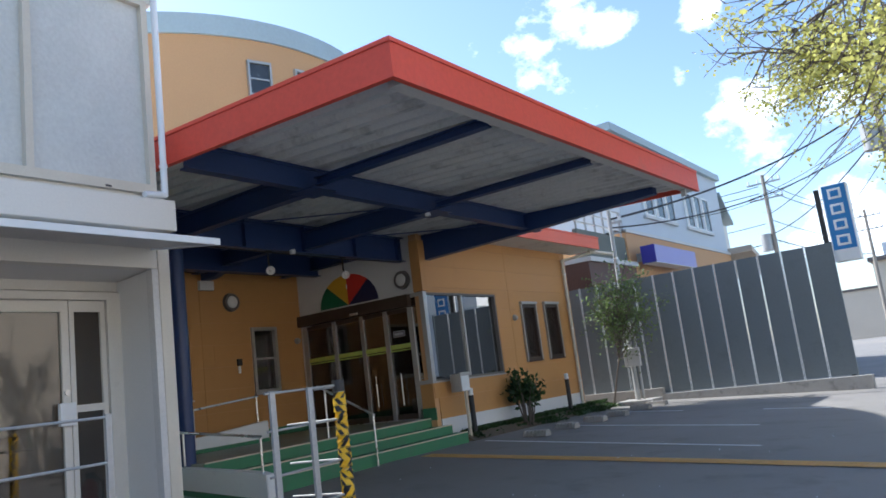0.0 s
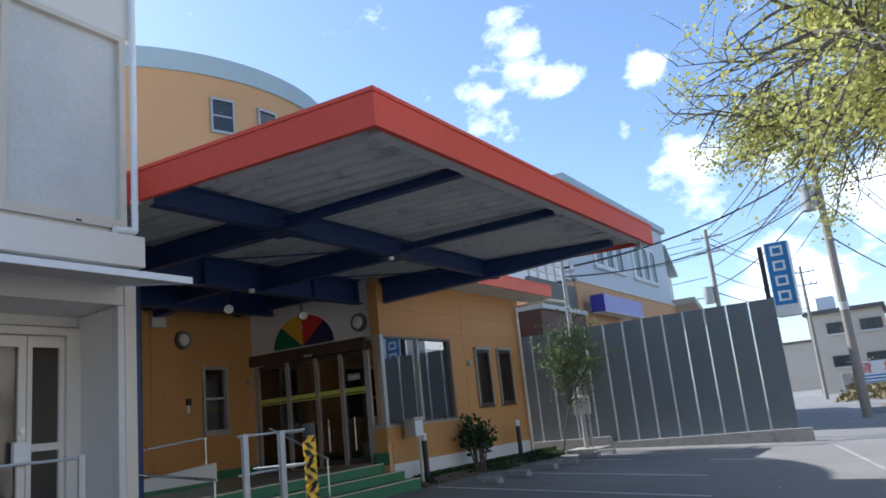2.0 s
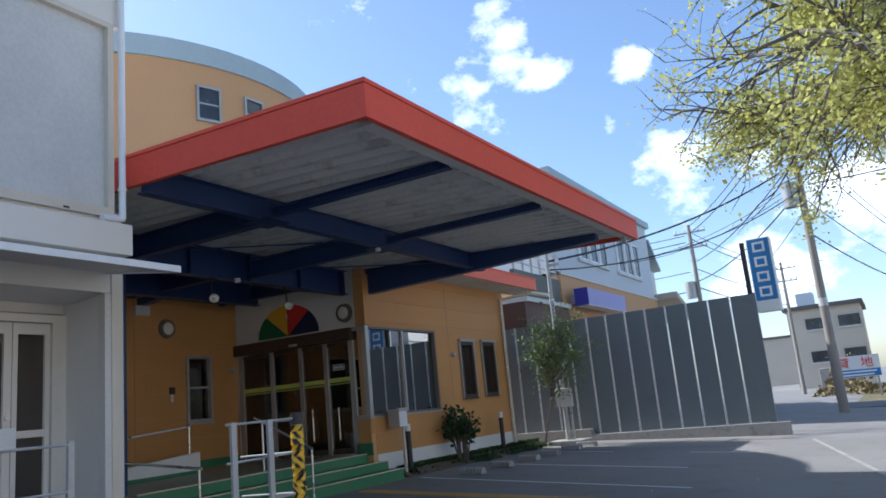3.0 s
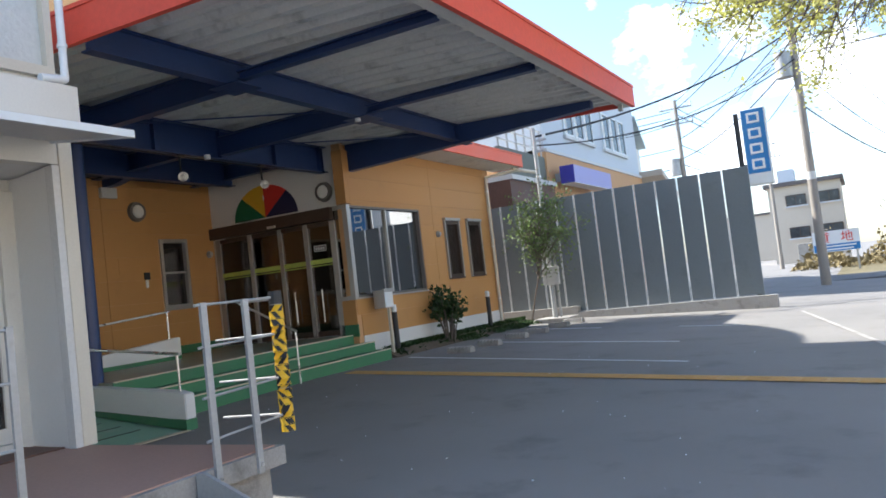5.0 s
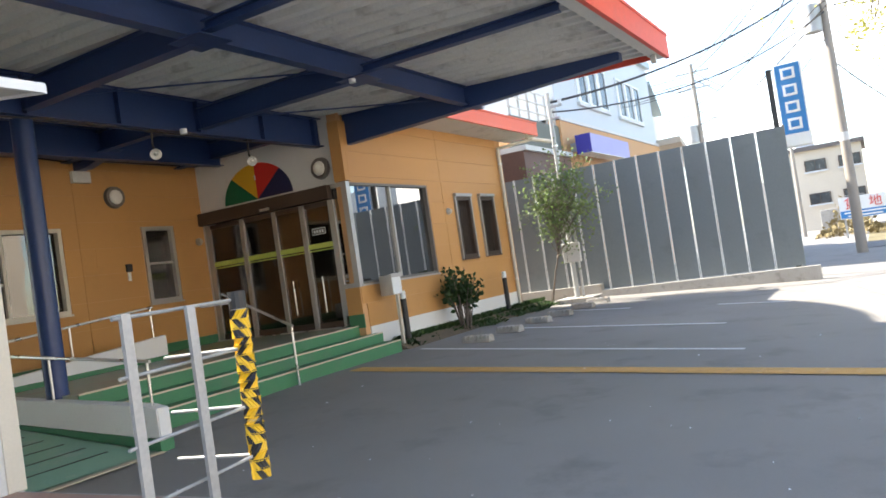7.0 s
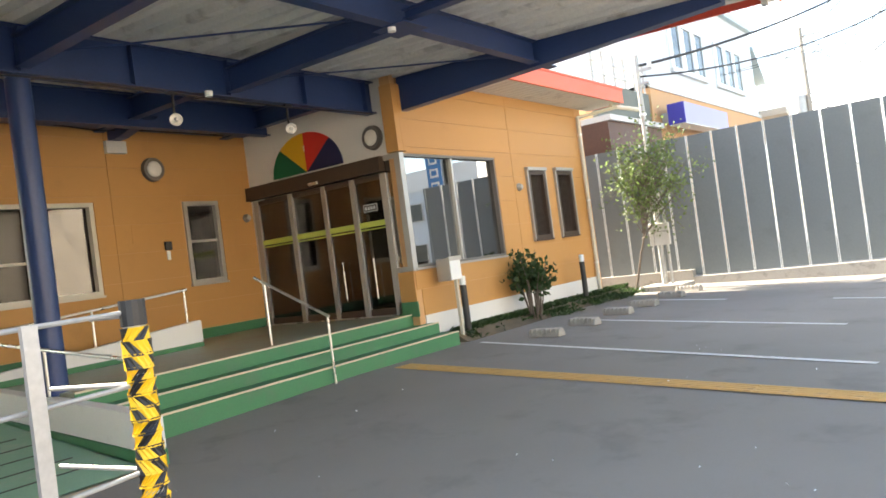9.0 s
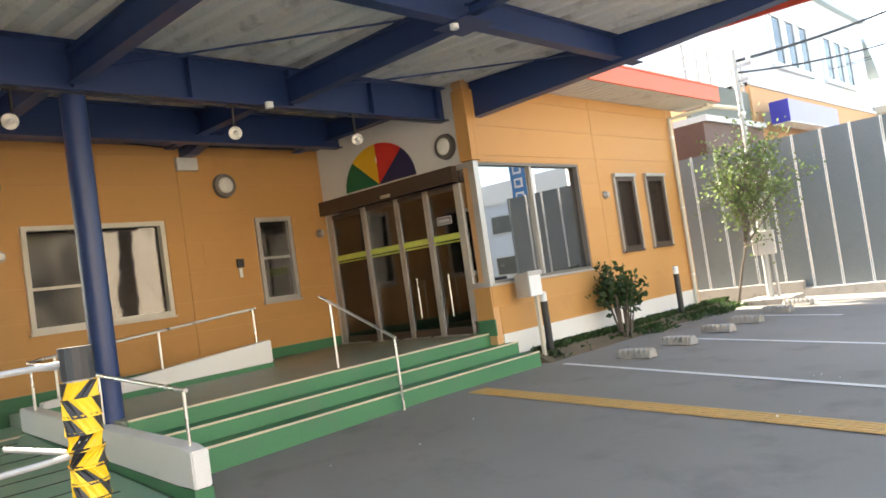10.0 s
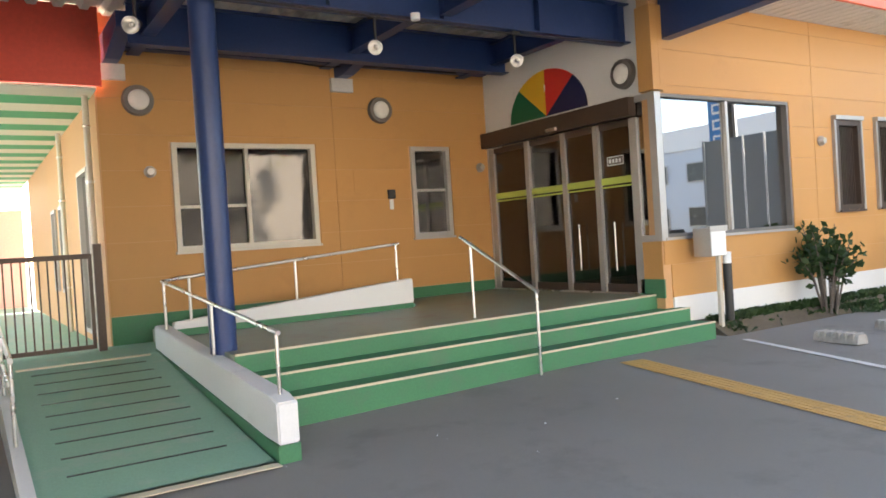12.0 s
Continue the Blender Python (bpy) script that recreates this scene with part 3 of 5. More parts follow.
def handrail(label, tops, feet, r=0.019):
    t = thing("handrail", feet[0][:3], label, "handrail", "handrails")
    part("rail", tubes(r, *tops, n=12), STEEL, t, smooth=True)
    for x, y, z, h in feet:
        part("post", tubes(r * 0.85, (x, y, z - 0.02), (x, y, h), n=10), STEEL, t, smooth=True)
    return t


handrail("bright stainless handrail down the middle of the steps", [(-9.84, 9.91, 1.43), (-8.68, 10.045, 0.825)], [(-9.7, 9.95, LZ, 1.365), (-8.7, 10.04, 0.0, 0.84)])
handrail("bright stainless handrail on the white low wall", [(-11.62, 7.04, 1.14), (-8.04, 7.07, 0.81)], [(-11.55, 7.04, 0.62, 1.13), (-9.75, 7.06, 0.48, 0.965), (-8.09, 7.07, 0.36, 0.81)])
handrail("slim stainless handrail beside the upper ramp", [(-11.62, 7.04, 1.14), (-11.68, 7.16, 1.155), (-11.68, 10.14, 1.395)], [(-11.68, 7.35, 0.67, 1.165), (-11.68, 8.65, 0.78, 1.27), (-11.68, 10.09, 0.9, 1.39)])
handrail("stainless handrail on the open side of the ramp", [(-8.95, 5.4, 0.74), (-12.3, 5.4, 0.95)], [(-9.0, 5.4, 0.1, 0.74), (-10.6, 5.4, 0.26, 0.85), (-12.2, 5.4, 0.34, 0.95)])
part("mid_rail", tubes(0.015, (-8.95, 5.4, 0.48), (-12.3, 5.4, 0.66), n=10), STEEL, bpy.data.objects["handrail.003"], smooth=True)

# ---- windows and doors of the main building ----
def slab_x(face, u0, u1, z0, z1, d0, d1):
    return (face + d0, face + d1, u0, u1, z0, z1)


def window_x(name, face, w, frame_mat, label, splits=(), bar=None, t=0.055, proud=0.04, panes_glass=None, screened=None, pale=None):
    """A window in a wall that faces +x: frame, one pane per light, sill."""
    u0, u1, z0, z1 = w
    ob = thing(name, (face, (u0 + u1) / 2, z0), label, "window", kind="structure")
    part("window_frame", boxes(slab_x(face, u0 - 0.02, u1 + 0.02, z1 - t, z1 + 0.02, -0.1, proud), slab_x(face, u0 - 0.02, u1 + 0.02, z0 - 0.02, z0 + t, -0.1, proud),
         slab_x(face, u0 - 0.02, u0 + t, z0 + t, z1 - t, -0.1, proud), slab_x(face, u1 - t, u1 + 0.02, z0 + t, z1 - t, -0.1, proud)), frame_mat, ob)
    part("window_sill", boxes(slab_x(face, u0 - 0.04, u1 + 0.04, z0 - 0.055, z0 - 0.022, 0.004, proud + 0.03)), pale or frame_mat, ob)
    us = [u0 + t, *splits, u1 - t]
    for k, (a, b) in enumerate(zip(us, us[1:])):
        part("pane", boxes(slab_x(face, a, b, z0 + t, z1 - t, -0.05 - 0.02 * (k % 2), -0.044 - 0.02 * (k % 2))), screened if screened and k == 0 else panes_glass or GLASS, ob)
    for s in splits:
        part("mullion", boxes(slab_x(face, s - 0.024, s + 0.024, z0 + t, z1 - t, -0.075, proud - 0.015)), pale or frame_mat, ob)
    if bar:
        part("rail_bar", boxes(slab_x(face, bar[0], bar[1], bar[2] - 0.02, bar[2] + 0.02, -0.04, -0.005)), frame_mat, ob)
    return ob


window_x("window_1", WA, BW, CREAM_FR, "wide sliding window with cream aluminium frame", (8.52,), (7.6, 8.49, 2.05), t=0.045, panes_glass=GLASS_SOFT, screened=GLASS_SCREEN)
window_x("window_2", WA, NW, ALU, "narrow window with grey aluminium frame", (), (11.2, 11.74, 2.2), t=0.05, panes_glass=GLASS_SOFT)
paper = solid("paper_notice", boxes((WA - 0.075, WA - 0.07, 11.28, 11.5, 2.3, 2.68)), SIGNWHITE, "white paper notice taped behind the narrow window", "notice")
window_x("window_3", WC, CW, RIM, "large corner window in a slim dull aluminium frame", (13.98,), t=0.022, proud=0.02, pale=ALU)
for nm, s in (("window_4", S1), ("window_5", S2)):
    w = window_x(nm, WC, s, BROWN, "narrow dark window with grey trim and insect screen", t=0.06, proud=0.05)
    part("trim", boxes(slab_x(WC, s[0] - 0.07, s[1] + 0.07, s[3] + 0.022, s[3] + 0.085, 0.002, 0.09), slab_x(WC, s[0] - 0.07, s[0] - 0.022, s[2] - 0.05, s[3] + 0.02, 0.002, 0.06), slab_x(WC, s[1] + 0.022, s[1] + 0.07, s[2] - 0.05, s[3] + 0.02, 0.002, 0.06)), ALU, w, "grey aluminium trim")
    bm = bmesh.new()
    k = s[0] + 0.1
    while k < s[1] - 0.08:
        box(bm, WC - 0.03, WC - 0.024, k, k + 0.012, s[2] + 0.06, s[3] - 0.06)
        k += 0.045
    part("screen_slat", bm, BROWN, w)
# glass return beside the door
ret = thing("window_6", (-9.45, WD, 1.3), "narrow glass return beside the corner window", "window", kind="structure")
part("window_frame", boxes((-9.36, WC + 0.035, WD - 0.05, WD + 0.06, 1.22, 3.1), (-9.64, -9.362, WD - 0.03, WD + 0.05, 1.22, 1.3), (-9.64, -9.362, WD - 0.03, WD + 0.05, 3.02, 3.1)), ALU, ret)
part("pane", boxes((-9.64, -9.362, WD + 0.005, WD + 0.012, 1.3, 3.02)), GLASS, ret)
solid("wall_return", boxes((-9.66, WC - 0.002, WD - 0.028, WD - 0.004, 0.5, 1.215)), ORANGE, "orange panel below the glass return", "wall", **tag)

door = thing("door_1", (-11.2, WD, LZ), "bronze glazed sliding entrance doors with lime bands", "door", kind="structure")
part("head", boxes((WA + 0.03, -9.6, WD - 0.14, WD - 0.005, 2.85, 3.09)), BROWN, door, "dark brown door head")
part("sensor", soft_box(-11.2, -10.98, WD - 0.18, WD - 0.142, 2.87, 2.92, 0.008), STEEL, door, "bright door sensor bar")
part("threshold", boxes((WA + 0.03, -9.66, WD - 0.06, WD + 0.1, LZ, LZ + 0.02)), STEEL, door)
MX = (-12.76, -11.83, -11.02, -10.33, -9.66)
for i, x in enumerate(MX):
    w = 0.06 if i in (0, 4) else 0.045
    part("jamb" if i in (0, 4) else "stile", boxes((x - w, x + w, WD - 0.03 - 0.02 * (i % 2), WD + 0.06, LZ + 0.02, 2.83)), ALU, door, "aluminium upright")
for i, (a, b) in enumerate(zip(MX, MX[1:])):
    d = part("leaf", boxes((a + 0.046, b - 0.046, WD - 0.012, WD + 0.03, LZ + 0.021, LZ + 0.13), (a + 0.046, b - 0.046, WD - 0.012, WD + 0.03, 2.75, 2.829)), BROWN, door, "dark bronze door leaf rails")
    part("pane", boxes((a + 0.046, b - 0.046, WD + 0.005, WD + 0.011, LZ + 0.13, 2.75)), GLASS_DOOR, d)
    part("band", boxes((a + 0.05, b - 0.05, WD - 0.02, WD - 0.014, 2.01, 2.1), (a + 0.05, b - 0.05, WD - 0.02, WD - 0.014, 1.965, 1.985)), LIME, d, "lime green band")
    if i >= 2:
        part("pull_handle", tubes(0.01, (a + 0.3, WD - 0.07, 0.85), (a + 0.3, WD - 0.07, 1.5)), STEEL, d, "stainless bar handle")
sticker = solid("door_sticker", boxes((-10.16, -9.86, WD - 0.008, WD - 0.004, 2.26, 2.38)), BROWN, "dark framed sticker with pale letters on the door glass", "sticker")
part("border", boxes((-10.16, -9.86, WD - 0.011, WD - 0.009, 2.368, 2.38), (-10.16, -9.86, WD - 0.011, WD - 0.009, 2.26, 2.272), (-10.16, -10.148, WD - 0.011, WD - 0.009, 2.272, 2.368), (-9.872, -9.86, WD - 0.011, WD - 0.009, 2.272, 2.368)), SIGNWHITE, sticker, "white border")
part("print", boxes(*[(-10.125 + k * 0.06, -10.085 + k * 0.06, WD - 0.011, WD - 0.009, 2.292, 2.345) for k in range(4)]), SIGNWHITE, sticker, "pale printed bars")

# colour wheel sign above the door
fan = thing("half_wheel_sign", (-11.33, WD, 3.16), "half-round sign in green, yellow, red and navy", "sign")
for k, (nm, m) in enumerate((("navy_sector", SIGN_B), ("red_sector", SIGN_R), ("yellow_sector", SIGN_Y), ("green_sector", SIGN_G))):
    pts = [(-11.33, 3.14)] + [(-11.33 + 0.86 * math.cos(radians(45 * k + 45 * j / 8)), 3.14 + 0.68 * math.sin(radians(45 * k + 45 * j / 8))) for j in range(9)]
    part(nm, prism(pts, "y", WD - 0.025, WD - 0.003), m, fan)
part("mark", boxes((-11.345, -11.32, WD - 0.03, WD - 0.026, 3.5, 3.6)), SIGNWHITE, fan, "small white mark")


def round_lamp(x, y, z, ax):
    t = thing("wall_lamp", (x, y, z), "round wall lamp with opal lens and grey rim", "wall lamp", "round wall lamps")
    v = Vector(ax)
    part("rim", disc((x, y, z), ax, 0.2, 0.07, 32, 0.185), RIM, t, "grey metal rim", smooth=True)
    bm = bmesh.new()
    bmesh.ops.create_uvsphere(bm, u_segments=24, v_segments=12, radius=0.132)
    for q in bm.verts:
        q.co = Vector([c * (0.45 if abs(v[i]) > 0.5 else 1) for i, c in enumerate(q.co)])
        q.co += Vector((x, y, z)) + v * 0.065
    part("lens", bm, LENS, t, "opal glass lens", smooth=True)


round_lamp(WA + 0.016, 7.16, 3.42, (1, 0, 0))
round_lamp(WA + 0.016, 10.62, 3.42, (1, 0, 0))
round_lamp(-9.76, WD - 0.002, 3.42, (0, -1, 0))


def small_light(x, y, z, ax):
    t = thing("step_sensor", (x, y, z), "small round brass-coloured wall fitting", "wall fitting", "small wall fittings")
    part("base", disc((x, y, z), ax, 0.075, 0.03, 20), GALV, t, smooth=True)
    p = Vector((x, y, z)) + Vector(ax) * 0.03
    part("shell", disc(p, ax, 0.07, 0.05, 20, 0.045), ALU, t, "bright metal shell", smooth=True)


small_light(WA + 0.016, 7.25, 2.51, (1, 0, 0))
small_light(WA + 0.016, 12.42, 2.55, (1, 0, 0))
small_light(WC + 0.016, 16.12, 2.53, (1, 0, 0))
icom = thing("intercom", (WA, 10.73, 2.1), "small dark intercom box with white tag on the orange wall", "intercom")
part("body", soft_box(WA + 0.014, WA + 0.06, 10.67, 10.79, 2.08, 2.22, 0.008), BLACK, icom)
part("tag", boxes((WA + 0.014, WA + 0.03, 10.7, 10.76, 1.92, 2.07)), SIGNWHITE, icom, "white tag")
hatch = solid("wall_hatch", boxes((WA + 0.013, WA + 0.019, 10.12, 10.62, 2.2, 2.5)), ORANGE, "orange painted cover plate on the wall", "cover plate")


def lathe(p, d, profile, n=20):
    """A profile of (radius, distance along d) turned round the axis d from p."""
    bm = bmesh.new()
    u = d.orthogonal().normalized()
    v = d.cross(u)
    rows = [[bm.verts.new(p + d * h + (u * math.cos(2 * math.pi * i / n) + v * math.sin(2 * math.pi * i / n)) * r) for i in range(n)] for r, h in profile]
    for a, b in zip(rows, rows[1:]):
        for i in range(n):
            j = (i + 1) % n
            bm.faces.new((a[i], a[j], b[j], b[i]))
    return bm


def spot(y, ax=-9.72):
    t = thing("spotlight", (ax, y, 3.79), "clear reflector spotlight hanging from the blue beam", "spotlight", "beam spotlights")
    part("base_plate", soft_box(ax - 0.05, ax + 0.05, y - 0.06, y + 0.06, 3.765, 3.789, 0.004), BLACK, t, "black fixing plate")
    part("arm", tubes(0.016, (ax, y, 3.77), (ax, y, 3.56), (ax + 0.03, y - 0.01, 3.5)), BLACK, t)
    d = Vector((0.72, -0.6, -0.35)).normalized()
    p = Vector((ax + 0.03, y, 3.465))
    part("socket", disc(p - d * 0.06, d, 0.03, 0.07, 16, 0.036), BLACK, t, "black lamp socket", smooth=True)
    part("reflector", lathe(p, d, [(0.03, 0.0), (0.055, 0.03), (0.072, 0.07), (0.078, 0.11), (0.074, 0.112), (0.066, 0.075), (0.046, 0.035), (0.012, 0.018), (0.001, 0.018)]), STEEL, t, "bright reflector bowl", smooth=True)
    bm = bmesh.new()
    bmesh.ops.create_uvsphere(bm, u_segments=14, v_segments=8, radius=0.026, matrix=Matrix.Translation(p + d * 0.07))
    part("bulb", bm, STEEL, t, "bright bulb tip", smooth=True)


for y in (6.56, 8.93, 10.77):
    spot(y)
cam_dome = thing("smoke_detector", (-9.45, 9.3, 3.9), "small white detector under the beam", "detector")
part("body", disc((-9.5, 9.3, 3.72), (0, 0, 1), 0.05, 0.07, 16), SIGNWHITE, cam_dome, smooth=True)
mini = solid("ceiling_knob", disc((-6.75, 9.6, 3.8), (0, 0, 1), 0.045, 0.06, 14), SIGNWHITE, "small white fitting under the outer beam", "fitting")
cable = solid("beam_cable", tubes(0.012, (-9.5, 5.4, 3.78), (-9.55, 6.6, 3.72), (-9.58, 7.6, 3.75), (-9.58, 9.0, 3.73), (-9.58, 10.8, 3.72), (-9.56, 12.4, 3.76), n=6), CABLE, "black cable slung along the blue beam", "cable")
cable2 = solid("wall_cable", tubes(0.013, (-12.8, 7.0, 4.02), (-12.7, 8.4, 4.07), (-12.7, 9.6, 3.98), (-12.6, 10.4, 4.0), (-12.2, 11.6, 3.9), n=6), CABLE, "black cable sagging along the wall top", "cable")

# ---- siding panels ----
def siding(axis, face, u0, u1, z0, z1, holes, row, owner, joints=()):
    zs, z = [], z0
    while z < z1 - 0.02:
        zs.append((z, min(z + row, z1)))
        z += row
    for a, b in zs:
        cuts = sorted({u0, u1, *joints, *[v for h in holes if h[2] < b and h[3] > a for v in h[:2]]})
        for c, d in zip(cuts, cuts[1:]):
            spans = [(a, b)]
            for h in holes:
                if h[0] - 1e-4 <= c and h[1] + 1e-4 >= d:
                    nxt = []
                    for s, e in spans:
                        if h[2] > s:
                            nxt.append((s, min(e, h[2])))
                        if h[3] < e:
                            nxt.append((max(s, h[3]), e))
                    spans = [q for q in nxt if q[1] - q[0] > 0.02]
            for s, e in spans:
                s2, e2 = s + (0.003 if s == a else 0), e - (0.003 if e == b else 0)
                ca, da = c + (0.004 if c in joints else 0), d - (0.004 if d in joints else 0)
                bm = boxes((face, face + 0.013, ca, da, s2, e2))
                part("siding_panel", bm, ORANGE, owner)


def drainpipe(x, y, z0, z1, label, elbow=None):
    t = thing("downpipe", (x, y, z0), label, "downpipe", "downpipes")
    part("pipe", tubes(0.04, (x, y, z0), (x, y, z1), *([elbow] if elbow else []), n=14), CREAM_FR, t, smooth=True)
    for z in (z0 + 0.7, z0 + 2.1, z1 - 0.4):
        part("clip", disc((x, y, z), (0, 0, 1), 0.05, 0.03, 14), STEEL, t)


drainpipe(WC + 0.07, 19.02, 0.1, 4.08, "cream downpipe at the end of the orange wall", (-8.5, 19.6, 4.22))
# eave over the window wall
eave = thing("eave", (-8.6, 16.5, 4.3), "orange-red eave fascia with grey soffit over the window wall", "eave", kind="structure")
part("fascia", boxes((-8.45, -8.4, 13.5, 19.8, 4.3, 4.6)), ORANGERED, eave, "orange-red metal fascia")
part("fascia_end", boxes((WC, -8.452, 19.75, 19.8, 4.3, 4.6)), ORANGERED, eave)
part("fascia_lip", boxes((-8.455, -8.385, 13.5, 19.81, 4.605, 4.64)), ORANGERED, eave)
part("soffit", boxes((WC, -8.452, 13.5, 19.748, 4.3, 4.335)), DECK, eave, "grey soffit boards")
bm = bmesh.new()
for k in range(30):
    box(bm, WC, -8.46, 13.6 + k * 0.2, 13.62 + k * 0.2, 4.292, 4.3)
part("soffit_rib", bm, DECK, eave)
part("gutter", tubes(0.05, (-8.6, 19.5, 4.25), (-8.4, 20.6, 4.22)), CREAM_FR, eave)
rear = thing("rear_block", (-12, 23, -0.2), "rust-brown metal clad block with a green-grey roof terrace", "building", kind="structure")
part("wall", boxes((-16, -9.75, 21.95, 25.85, -0.2, 4.35)), BROWN_WALL, rear, "rust-brown metal cladding")
part("terrace_edge", boxes((-16, -9.65, 21.93, 25.87, 4.352, 4.5)), STRIP, rear, "pale terrace edge")
part("parapet", boxes((-10.15, -10.0, 21.96, 25.85, 4.502, 5.45)), surface("grey_green_cladding", (0.16, 0.17, 0.14), 0.7, var=0.12, big=1.0, grain=20, bump=0.08), rear, "dull green-grey parapet")

# ---- planting strip ----
bed = solid("planting_bed", prism([(WC + 0.026, -0.1), (WC + 0.026, 0.17), (-9.0, 0.13), (-8.82, 0.02), (-8.72, -0.03), (-8.72, -0.1)], "y", 13.1, 20.2), SOIL, "narrow soil bed along the orange wall", "soil bed", **tag)
rnd = random.Random(7)
bm = bmesh.new()
for k in range(3600):
    y = rnd.uniform(13.25, 20.0)
    wide = 0.16 + 0.3 * noise.noise((0.0, y * 1.3, 0.4)) + 0.02 * (y - 13)
    x = WC + 0.06 + abs(rnd.gauss(0, 1)) * max(0.1, wide)
    if x > -8.45:
        continue
    h, a, lean = rnd.uniform(0.03, 0.12), rnd.uniform(0, 6.28), rnd.uniform(0.02, 0.08)
    z = 0.12 if x < -8.98 else (0.03 if x < -8.8 else floor_z(x))
    dx, dy = math.cos(a), math.sin(a)
    w = 0.01
    p = [(x - dy * w, y + dx * w, z), (x + dy * w, y - dx * w, z), (x + dx * lean + dy * w * 0.6, y + dy * lean - dx * w * 0.6, z + h), (x + dx * lean * 1.9, y + dy * lean * 1.9, z + h * 0.8)]
    bm.faces.new([bm.verts.new(q) for q in p])
solid("ground_cover", bm, LEAF_DARK, "dark green tufts of ground cover along the wall", "ground cover", kind="stuff")


def leaf(bm, p, size, rnd, up=0.3):
    d = Vector((rnd.uniform(-1, 1), rnd.uniform(-1, 1), rnd.uniform(-0.6, 0.8) + up)).normalized()
    s = d.cross(Vector((rnd.uniform(-1, 1), rnd.uniform(-1, 1), rnd.uniform(-1, 1)))).normalized() * size * 0.36
    q = Vector(p)
    bm.faces.new([bm.verts.new(v) for v in (q, q + d * size * 0.5 + s, q + d * size, q + d * size * 0.5 - s)])


def shrub(at, h, w, label):
    rnd = random.Random(11)
    t = thing("shrub", at, label, "shrub")
    wood, crown = bmesh.new(), bmesh.new()
    b = Vector(at)
    for k in range(19):
        a = rnd.uniform(0, 6.28)
        tip = b + Vector((math.cos(a) * w * rnd.uniform(0.1, 0.5), math.sin(a) * w * rnd.uniform(0.1, 0.55), h * rnd.uniform(0.5, 1.0)))
        mid = b.lerp(tip, 0.5) + Vector((0, 0, 0.08))
        tube(wood, b + Vector((math.cos(a) * 0.08, math.sin(a) * 0.1, -0.05)), mid, 0.017, 0.012, 5)
        tube(wood, mid, tip, 0.012, 0.005, 5)
        for j in range(34):
            p = mid.lerp(tip, rnd.uniform(-0.1, 1.05)) + Vector((rnd.gauss(0, 0.06), rnd.gauss(0, 0.07), rnd.gauss(0, 0.05)))
            leaf(crown, p, rnd.uniform(0.08, 0.15), rnd, 0.4)
    part("stem", wood, BARK, t)
    part("crown", crown, LEAF_DARK, t, "dense dark glossy leaves")


shrub((-8.86, 15.45, 0.08), 1.3, 1.05, "dark green evergreen shrub by the orange wall")

# ---- bollards, mailbox, wheel stops ----
def bollard(x, y, z, label):
    t = thing("bollard_light", (x, y, z), label, "bollard", "black bollards")
    part("post", disc((x, y, z - 0.05), (0, 0, 1), 0.055, 0.72, 20), BLACK, t, "black post", smooth=True)
    part("lens", disc((x, y, z + 0.67), (0, 0, 1), 0.053, 0.12, 20), SIGNWHITE, t, "white lamp band", smooth=True)
    part("cap", disc((x, y, z + 0.79), (0, 0, 1), 0.057, 0.025, 20, 0.045), SIGNWHITE, t, smooth=True)


bollard(-8.9, 13.32, 0.22, "black bollard light with white top in the planting bed")
bollard(-8.9, 17.66, 0.24, "black bollard light with white top in the planting bed")
mail = thing("mailbox", (-9.0, 13.1, 0.1), "steel letter box with white front on a slim post", "mailbox")
part("post", boxes((-8.98, -8.93, 13.2, 13.25, -0.05, 1.0)), CREAM_FR, mail, "cream square post")
part("box", soft_box(-9.15, -8.88, 13.0, 13.28, 0.99, 1.35, 0.012), ALU, mail, "brushed steel box")
part("front", boxes((-8.879, -8.868, 13.0, 13.28, 1.0, 1.3)), SIGNWHITE, mail, "white front plate")
part("flap", boxes((-8.89, -8.855, 12.97, 13.31, 1.302, 1.37)), ALU, mail)


def wheel_stop(x, y, rz):
    z = floor_z(x)
    t = thing("wheel_stop", (x, y, z), "weathered concrete wheel stop with ribbed face", "wheel stop", "wheel stops")
    bm = prism([(-0.1, 0), (-0.075, 0.1), (-0.05, 0.115), (0.05, 0.115), (0.075, 0.1), (0.1, 0)], "x", -0.28, 0.28)
    bmesh.ops.bevel(bm, geom=[e for e in bm.edges if e.is_manifold], offset=0.008, segments=1, affect="EDGES")
    m = Matrix.Translation((x, y, z)) @ Matrix.Rotation(rz, 4, "Z")
    bm.transform(m)
    part("block", bm, CONCRETE, t)
    bm = bmesh.new()
    for k in range(6):
        box(bm, -0.24 + k * 0.088, -0.21 + k * 0.088, -0.094, 0.094, 0.02, 0.121, m=m)
    part("rib", bm, CONCRETE, t)


for x, y in ((-7.62, 13.55), (-7.55, 14.72), (-7.5, 16.0), (-7.45, 17.08), (-7.42, 18.5), (-7.42, 19.6)):
    wheel_stop(x, y, radians(-10) + random.Random(y).uniform(-0.08, 0.08))

